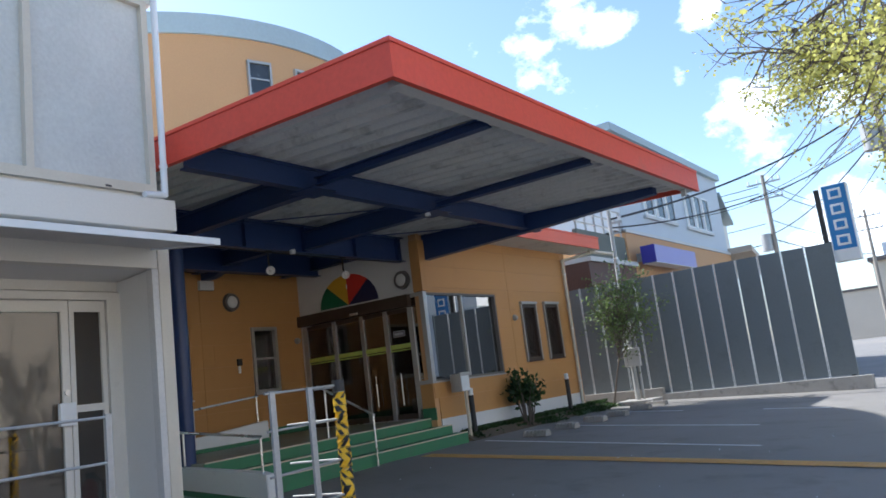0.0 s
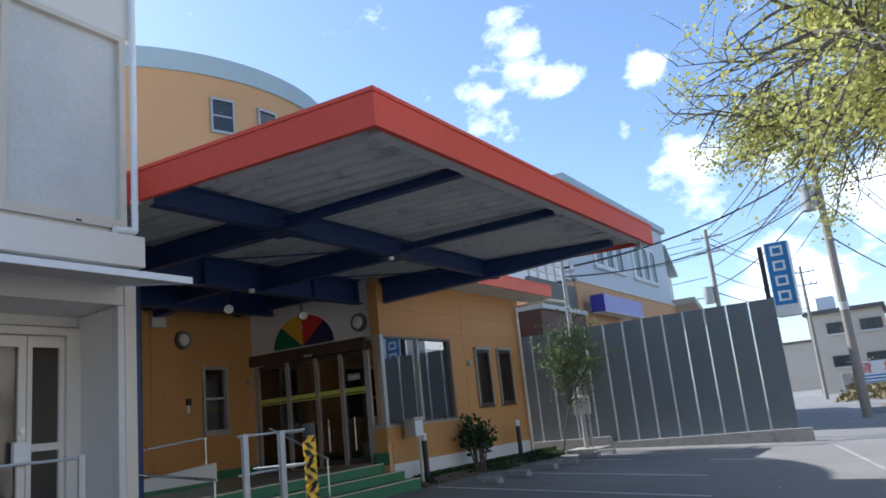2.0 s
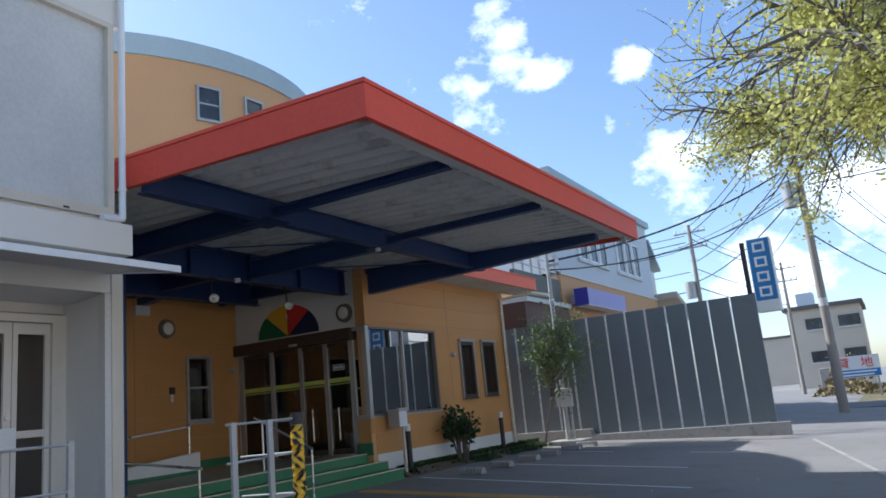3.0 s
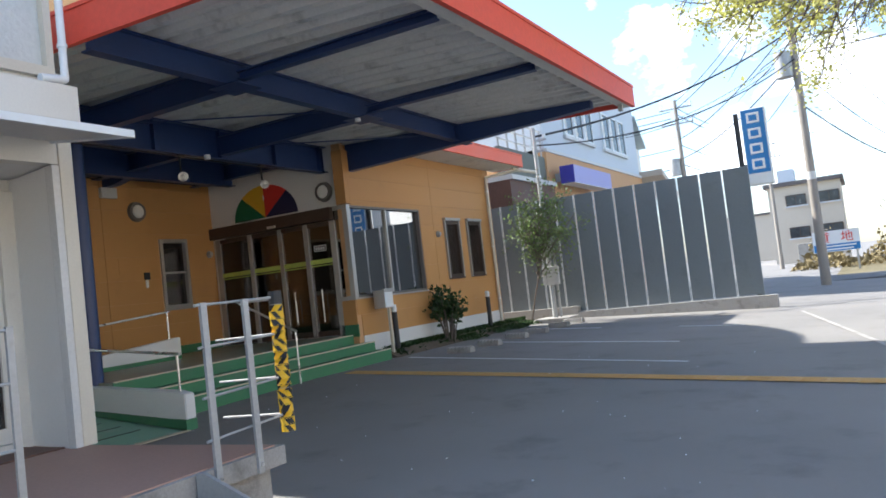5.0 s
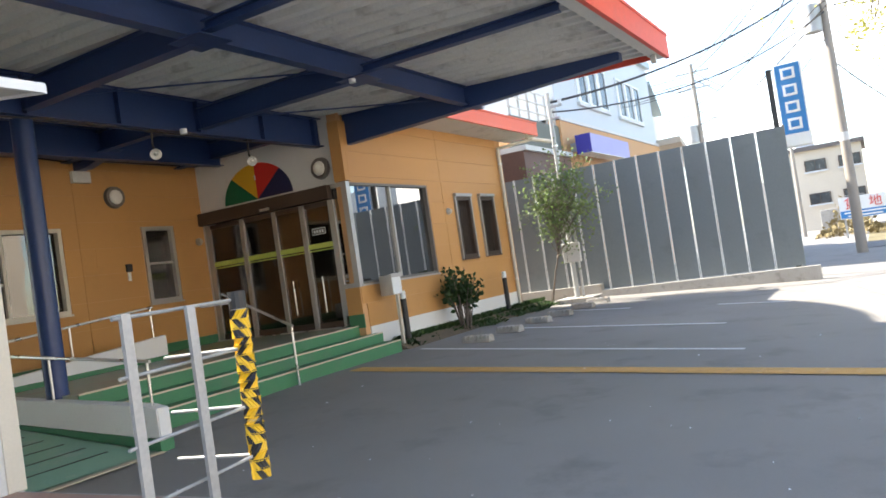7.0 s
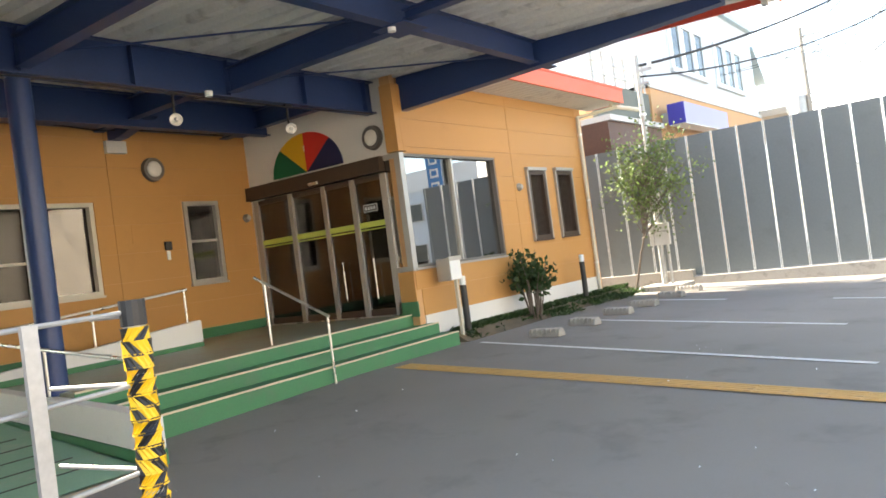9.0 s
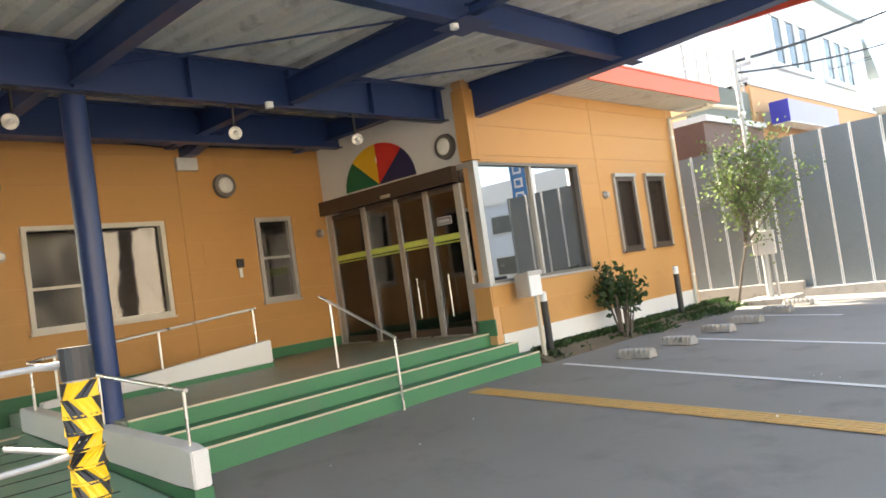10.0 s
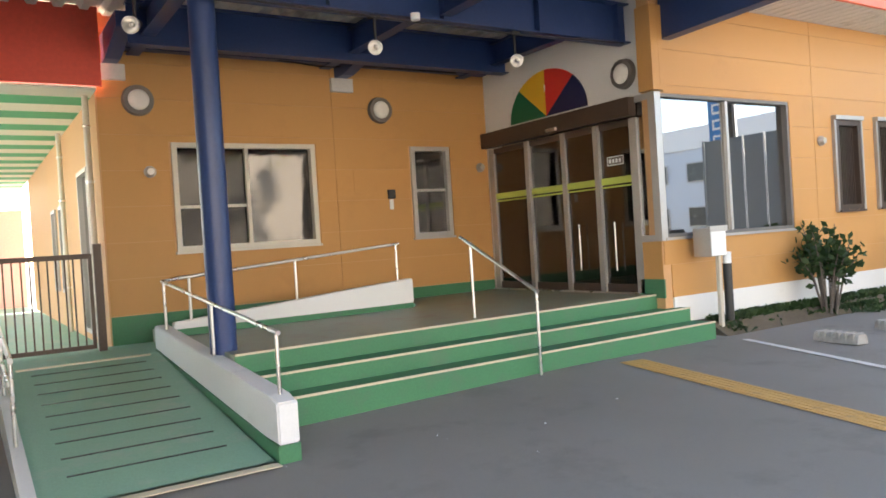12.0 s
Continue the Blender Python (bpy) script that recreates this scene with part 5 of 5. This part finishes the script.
for y0, y1, nm in ((4.165, 4.545, "narrow_leaf"), (3.16, 4.155, "wide_leaf"), (2.14, 3.15, "wide_leaf"), (1.14, 2.13, "wide_leaf")):
    sw = 0.05 if nm == "narrow_leaf" else 0.075
    l = part(nm, boxes((DX - 0.04, DX + 0.02, y0, y0 + sw, PZ + 0.065, 2.49), (DX - 0.04, DX + 0.02, y1 - sw, y1, PZ + 0.065, 2.49), (DX - 0.04, DX + 0.02, y0 + sw, y1 - sw, 2.38, 2.49), (DX - 0.04, DX + 0.02, y0 + sw, y1 - sw, PZ + 0.065, PZ + 0.2), *([(DX - 0.04, DX + 0.02, y0 + sw, y1 - sw, 1.38, 1.45)] if nm == "narrow_leaf" else [])), CREAM, pd, "cream painted door leaf")
    part("pane", boxes((DX - 0.015, DX - 0.01, y0 + sw, y1 - sw, PZ + 0.2, 2.38)), GLASS_DOOR, l)
part("lock_plate", soft_box(DX + 0.021, DX + 0.075, 4.02, 4.18, 1.26, 1.48, 0.006), SIGNWHITE, pd, "white lock plate")
part("key_cylinder", disc((DX + 0.02, 4.12, 1.58), (1, 0, 0), 0.03, 0.02, 14), STEEL, pd)
solid("porch_mat", boxes((-7.33, -6.75, 1.5, 4.6, PZ + 0.002, PZ + 0.014)), BROWN_WALL, "dark brown doormat strip along the porch", "mat")
solid("annex_room", boxes((-12.19, -7.9, 0.0, 0.1, PZ, 2.94)), CREAM, "cream walls inside the annex", "wall", **tag2)
solid("annex_floor", boxes((-12.2, -7.7, -6, 4.6, PZ - 0.1, PZ)), ROOM_SHADE, "annex floor coloured dark to look unlit", "floor", **tag2)
solid("annex_ceiling", boxes((-12.2, -7.9, -6, 4.6, 2.95, 3.05)), OFFWHITE, "annex ceiling", "ceiling", **tag2)
inner = thing("inner_screen", (-9.2, 3.4, PZ), "pale glazed inner partition beyond the doors", "partition")
part("frame", boxes((-9.25, -9.18, 2.6, 2.68, PZ, 2.5), (-9.25, -9.18, 3.3, 3.38, PZ, 2.5), (-9.25, -9.18, 4.1, 4.18, PZ, 2.5), (-9.25, -9.18, 2.68, 4.1, 2.42, 2.5)), CREAM, inner)
ext = thing("fire_extinguisher", (-7.56, 4.42, PZ + 0.02), "red fire extinguisher standing behind the door glass", "fire extinguisher")
part("cylinder", disc((-7.58, 4.42, PZ + 0.01), (0, 0, 1), 0.075, 0.4, 20), EXT_RED, ext, smooth=True)
part("shoulder", disc((-7.58, 4.42, PZ + 0.41), (0, 0, 1), 0.075, 0.06, 20, 0.025), EXT_RED, ext, smooth=True)
part("valve", boxes((-7.61, -7.55, 4.39, 4.47, PZ + 0.47, PZ + 0.53)), BLACK, ext, "black valve and lever")
part("hose", tubes(0.011, (-7.58, 4.46, PZ + 0.5), (-7.54, 4.54, PZ + 0.42), (-7.52, 4.51, PZ + 0.18)), BLACK, ext)
part("label", boxes((-7.512, -7.502, 4.38, 4.46, PZ + 0.12, PZ + 0.26)), SIGNWHITE, ext, "pale label")

# added dark block: stands in for the dark reflection in the lower glass
counter = thing("lower_dark_block", (-8.6, 3, PZ), "dark counter-shaped block added to darken the lower porch door glass", "counter")
part("body", boxes((-8.9, -8.5, 1.2, 4.1, PZ, 1.18)), BROWN, counter)
part("top", soft_box(-8.95, -8.42, 1.15, 4.15, 1.18, 1.22, 0.008), ROOM_SHADE, counter, "top of the added dark block")
# platform
PX, PY = -4.45, 4.78
platform = thing("platform", (-5.5, 3, 0), "raised concrete platform with red-brown floor", "platform", kind="structure")
part("slab", boxes((LX + 0.02, PX, -6, PY, 0.1, PZ - 0.012), (-7.66, LX + 0.02, -6, LY - 0.04, 0.1, PZ - 0.012)), CONCRETE, platform, "bare concrete slab edge")
part("plinth", boxes((LX + 0.3, PX - 0.12, 4.3, PY - 0.05, -0.3, 0.1), (LX + 0.3, -4.9, -6, 4.3, -0.3, 0.1)), CONCRETE, platform, "concrete block plinth")
rt = bmesh.new()
box(rt, -7.34, PX - 0.05, -6, PY - 0.05, PZ - 0.012, PZ - 0.001)
part("floor_finish", rt, TILE_RED, platform, "red-brown floor coating")
cup = thing("white_pipe_stub", (-4.53, 2.74, PZ), "short white plastic pipe stub on the platform edge", "pipe stub")
part("pipe", disc((-4.53, 2.74, PZ - 0.002), (0, 0, 1), 0.034, 0.09, 20), SIGNWHITE, cup, smooth=True)
part("collar", disc((-4.53, 2.74, PZ + 0.088), (0, 0, 1), 0.041, 0.022, 20), SIGNWHITE, cup, "white collar", smooth=True)
# timber-and-steel step in front
st = thing("platform_step", (-3.95, 3.3, 0), "steel step with weathered timber treads against the platform", "step")
for y in (1.6, 3.92):
    part("stringer", prism([(-4.44, 0.25), (-4.37, 0.25), (-3.72, -0.02), (-3.72, -0.24), (-4.44, -0.24)], "y", y, y + 0.03), GALV, st, "galvanised side plate")
for k in range(3):
    part("tread", soft_box(-4.2 + k * 0.155, -4.06 + k * 0.155, 1.63, 3.92, 0.06, 0.095, 0.006), surface("weathered_timber", (0.33, 0.26, 0.19), 0.8, var=0.25, big=4, grain=60, bump=0.3) if k == 0 else bpy.data.materials["weathered_timber"], st, "weathered timber board")
part("front_beam", boxes((-3.75, -3.72, 1.63, 3.92, -0.02, 0.058)), GALV, st)
# guard rail
gr = thing("guard_rail", (PX, 3.5, PZ), "galvanised steel guard rail with flat posts on the platform edge", "railing")
GP = [(PX + 0.013, 4.11), (PX + 0.013, 4.5)]
for x, y in GP:
    part("post", boxes((x - 0.012, x + 0.012, y - 0.026, y + 0.026, 0.1, 1.325)), GALV, gr, "flat steel post")
    part("bolt", disc((x + 0.012, y, 0.16), (1, 0, 0), 0.014, 0.015, 8), STEEL, gr)
for z in (1.31, 1.03, 0.7, 0.42):
    part("rail", tubes(0.0095, (PX + 0.013, 4.04, z), (-4.55, 4.93, z + 0.01), n=8), GALV, gr)
    part("return_rail", tubes(0.0095, (-4.55, 4.93, z + 0.01), (-5.15, 4.89, z), n=8) if z < 1.2 else tubes(0.012, (-4.55, 4.93, z), (-4.8, 4.91, z)), GALV, gr)
gr2 = thing("guard_rail", (PX, 2.2, PZ), "galvanised steel guard rail beside the platform step", "railing")
part("post", boxes((-4.58, -4.56, 2.86, 2.9, 0.2, 1.3)), GALV, gr2, "flat steel post")
for z in (1.28, 1.0, 0.65):
    part("rail", tubes(0.009, (-4.57, 2.9, z), (-4.57, -2.0, z), n=8), GALV, gr2)
# striped post
sp = thing("striped_post", (-4.54, 4.94, 0.3), "post wrapped in black and yellow hazard tape", "post")
SX, SY, SZ0, SZ1, SR = -4.54, 4.94, 0.3, 1.27, 0.055
bm = bmesh.new()
tube(bm, (SX, SY, SZ0), (SX, SY, SZ1), SR - 0.012, n=12)
part("core", bm, GALV, sp, "galvanised steel core")
rnd = random.Random(3)
N, H = 16, 0.05
for j in range(int((SZ1 - SZ0) / H)):
    tilt = rnd.uniform(0.6, 1.1) * (1 if (j // 2) % 2 else -1)
    k, turn = 0, 2.45 * j + rnd.uniform(-0.3, 0.3)
    for n, (span, m) in enumerate(((3, TAPE_Y), (2, BLACK), (3, TAPE_Y), (3, BLACK), (3, TAPE_Y), (2, BLACK))):
        bm = bmesh.new()
        for i in range(k, k + span):
            r = SR + 0.0012 * (j % 3)
            q = []
            for u, dz in ((0, 0.0), (1, 0.0), (1, H + 0.01), (0, H + 0.01)):
                a = turn + 2 * math.pi * (i + u) / N + tilt * 0.9 * dz / H
                z = SZ0 + j * H + dz
                q.append(bm.verts.new((SX + r * math.cos(a), SY + r * math.sin(a), min(max(z, SZ0), SZ1))))
            bm.faces.new(q)
        k += span
        part("tape_wrap", bm, m, sp, "black tape" if n % 2 else "yellow tape")
part("cap", disc((SX, SY, SZ1 - 0.005), (0, 0, 1), 0.05, 0.1, 14), BLACK, sp, "black cap")

# ---- passage beyond the gate ----
solid("passage_floor", boxes((-26, WA - 0.002, 2.6, 6.65, -0.1, 0.3)), GREEN_RAMP, "green coated passage floor", "floor", **tag2)
# fascia made tall to close the gap where sun reached the ramp
solid("passage_fascia", boxes((-12.75, -12.68, 2.2, 6.72, 3.54, 4.5)), RED, "red fascia over the passage", "fascia", **tag2)
# real stripes, run on beyond view to keep sun out of the passage
soffit = thing("striped_soffit", (-16, 5, 3.5), "green and cream striped awning ceiling over the passage", "awning")
for k in range(25):
    x0 = -12.7 - k * 0.55
    part("stripe", boxes((x0 - 0.55, x0, 2.3, 6.658, 3.5, 3.53)), STRIPE_G if k % 2 else STRIPE_W, soffit, "green stripe" if k % 2 else "cream stripe")
for x in (-13.15, -16.3):
    drainpipe(x, 6.58, 0.3, 3.5, "cream downpipe on the side wall")
for nm, h in (("window_7", (-14.9, -13.9, 0.4, 2.7)), ("window_8", (-17.6, -16.9, 0.9, 2.4)), ("window_9", (-18.9, -18.2, 0.9, 2.4))):
    w = thing(nm, (h[0], 6.66, h[2]), "grey framed window on the passage side", "window", kind="structure")
    part("window_frame", boxes((h[0], h[0] + 0.06, 6.63, 6.75, h[2], h[3]), (h[1] - 0.06, h[1], 6.63, 6.75, h[2], h[3]), (h[0] + 0.06, h[1] - 0.06, 6.63, 6.75, h[3] - 0.06, h[3]), (h[0] + 0.06, h[1] - 0.06, 6.63, 6.75, h[2], h[2] + 0.06)), ALU, w)
    part("pane", boxes((h[0] + 0.06, h[1] - 0.06, 6.7, 6.706, h[2] + 0.06, h[3] - 0.06)), GLASS, w)
solid("passage_end_wall", boxes((-26.2, -26, 1, 6.6, -0.1, 2.9)), PINKWALL, "pink painted wall at the end of the passage", "wall", **tag2)
gate = thing("passage_gate", (-12.4, 6.0, 0.35), "dark brown metal gate with slim vertical bars", "gate")
GX = -12.55
part("gate_post", boxes((GX - 0.045, GX + 0.045, 6.47, 6.56, 0.3, 1.62)), BROWN, gate)
part("gate_frame", boxes((GX - 0.02, GX + 0.02, 4.6, 6.45, 1.45, 1.51), (GX - 0.02, GX + 0.02, 4.6, 6.45, 0.38, 0.43), (GX - 0.02, GX + 0.02, 6.41, 6.45, 0.43, 1.45)), BROWN, gate)
for k in range(19):
    y = 6.33 - k * 0.09
    part("bar", boxes((GX - 0.009, GX + 0.009, y, y + 0.018, 0.43, 1.45)), BROWN, gate)

# ---- large spring tree over the lot ----
def spring_tree(at, label, seed):
    rnd = random.Random(seed)
    t = thing("street_tree", at, label, "tree")
    wood, crown = bmesh.new(), bmesh.new()
    b = Vector(at)

    def twig(p, d, length, r, depth):
        n = 4
        q = p
        for k in range(n):
            d = (d + Vector((rnd.gauss(0, 0.13), rnd.gauss(0, 0.13), rnd.gauss(0.0, 0.1) - (0.02 if depth > 1 else 0)))).normalized()
            e = q + d * length / n
            tube(wood, q, e, r * (1 - 0.2 * k), r * (1 - 0.2 * (k + 1)), 5 if depth < 2 else 4)
            if depth < 3:
                for j in range(2 if depth < 2 else 1):
                    side = d.cross(Vector((rnd.gauss(0, 1), rnd.gauss(0, 1), rnd.gauss(0, 1)))).normalized()
                    nd = (d * rnd.uniform(0.6, 1.0) + side * rnd.uniform(0.4, 0.9)).normalized()
                    twig(e, nd, length * rnd.uniform(0.42, 0.62), r * 0.5, depth + 1)
            if depth >= 2:
                dens = 13 if noise.noise(e * 0.5) > 0.08 else 1
                for j in range(dens):
                    leaf(crown, e + Vector((rnd.gauss(0, 0.16), rnd.gauss(0, 0.16), rnd.gauss(0, 0.13))), rnd.uniform(0.06, 0.115), rnd, 0.0)
            q = e

    tube(wood, b - Vector((0, 0, 0.2)), b + Vector((-0.2, 0.1, 5.6)), 0.34, 0.24, 12)
    c = b + Vector((-0.2, 0.1, 5.4))
    for az, el, ln in ((176, 30, 5.6), (198, 16, 5.2), (160, 42, 5.4), (150, 18, 5.0), (212, 40, 5.0), (120, 36, 5.0), (245, 22, 5.0), (85, 55, 4.5), (300, 45, 4.5), (20, 40, 4.5)):
        a, e = radians(az), radians(el)
        twig(c + Vector((0, 0, rnd.uniform(0, 1.2))), Vector((math.cos(a) * math.cos(e), math.sin(a) * math.cos(e), math.sin(e))), ln, 0.12, 0)
    part("trunk", wood, BARK, t)
    part("crown", crown, LEAF_SPRING, t, "sparse fresh yellow-green leaves")


spring_tree((4.9, 16.8, -0.3), "large spreading tree with fresh spring leaves over the lot", 21)

# ---- bare trees far off ----
for x, y, s in ((3.2, 66, 31), (5.5, 63, 32), (7.5, 68, 33)):
    rnd = random.Random(s)
    t = thing("bare_tree", (x, y, -0.3), "leafless grey tree across the road", "tree", "bare trees")
    bm = bmesh.new()
    tube(bm, (x, y, -0.4), (x, y, 2.5), 0.16, 0.1, 7)
    for k in range(26):
        a = Vector((x, y, rnd.uniform(1.2, 2.6)))
        e = a + Vector((rnd.gauss(0, 1.3), rnd.gauss(0, 1.0), rnd.uniform(1.5, 4.2)))
        m = a.lerp(e, 0.5) + Vector((rnd.gauss(0, 0.2), 0, 0.2))
        tube(bm, a, m, 0.05, 0.03, 4)
        tube(bm, m, e, 0.03, 0.01, 4)
        for j in range(3):
            q = m.lerp(e, rnd.random())
            tube(bm, q, q + Vector((rnd.gauss(0, 0.5), rnd.gauss(0, 0.4), rnd.uniform(0.3, 1.0))), 0.016, 0.006, 3)
    part("trunk", bm, BARK, t)
bm = bmesh.new()
rnd = random.Random(77)
for k in range(2600):
    x = rnd.uniform(-4.5, 6)
    leaf(bm, (x, rnd.uniform(50, 58), -0.2 + abs(rnd.gauss(0, 0.4)) * (1.2 + math.sin(x * 1.7))), rnd.uniform(0.18, 0.35), rnd, 0.6)
solid("verge_weeds", bm, surface("rusty_weeds", (0.2, 0.155, 0.07), 0.9, var=0.5, big=0.5, grain=3, bump=0.0), "rust and green weeds on the verge", "weeds", kind="stuff")

# ---- siding and tactile tiles ----
siding("x", WC, 12.72, 19.0, 0.46, 4.3, [(CW[0] - 0.06, CW[1] + 0.05, CW[2] - 0.06, CW[3] + 0.03), (S1[0] - 0.08, S1[1] + 0.08, S1[2] - 0.06, S1[3] + 0.09), (S2[0] - 0.08, S2[1] + 0.08, S2[2] - 0.06, S2[3] + 0.09)], 0.455, bpy.data.objects["wall_east"], (15.98,))
siding("x", WA, 6.68, 12.58, 0.71, 4.26, [(BW[0] - 0.05, BW[1] + 0.05, BW[2] - 0.06, BW[3] + 0.03), (NW[0] - 0.05, NW[1] + 0.05, NW[2] - 0.06, NW[3] + 0.03)], 0.455, bpy.data.objects["wall_west"], (9.84,))

tact = thing("tactile_strip", (-6, 10.6, -0.05), "worn ochre tactile paving strip on the asphalt", "tactile strip", kind="structure")
T0, T1 = Vector((-8.5, 11.12, 0)), Vector((0.6, 9.68, 0))
td = (T1 - T0).normalized()
tr = math.atan2(td.y, td.x)
bm = bmesh.new()
box(bm, 0.002, 0.298, -0.15, 0.15, 0.0, 0.004)
for k in range(4):
    box(bm, 0.015, 0.285, -0.12 + k * 0.07, -0.09 + k * 0.07, 0.004, 0.009)
tile_mesh = finish(bm, "tactile_tile", YELLOW)
for k in range(int((T1 - T0).length / 0.3)):
    p = T0 + td * 0.3 * k
    o = new("tactile_tile", tile_mesh)
    o.parent = tact
    o.matrix_parent_inverse = Matrix.Translation(-Vector(tact.location))
    o.matrix_basis = Matrix.Translation((p.x, p.y, floor_z(p.x, p.y) + 0.003)) @ Matrix.Rotation(tr, 4, "Z") @ Matrix.Rotation(math.atan(0.033 * td.x), 4, "Y")

# ---- litter on the asphalt ----
rnd = random.Random(9)
bm = bmesh.new()
for k in range(50):
    x, y = rnd.uniform(-8.3, -1.5), rnd.uniform(5.6, 13)
    leaf(bm, (x, y, floor_z(x, y) + 0.008), rnd.uniform(0.012, 0.028), rnd, 0.0)
solid("fallen_petals", bm, SIGNWHITE, "tiny pale petals and leaf litter on the asphalt", "litter", kind="stuff")
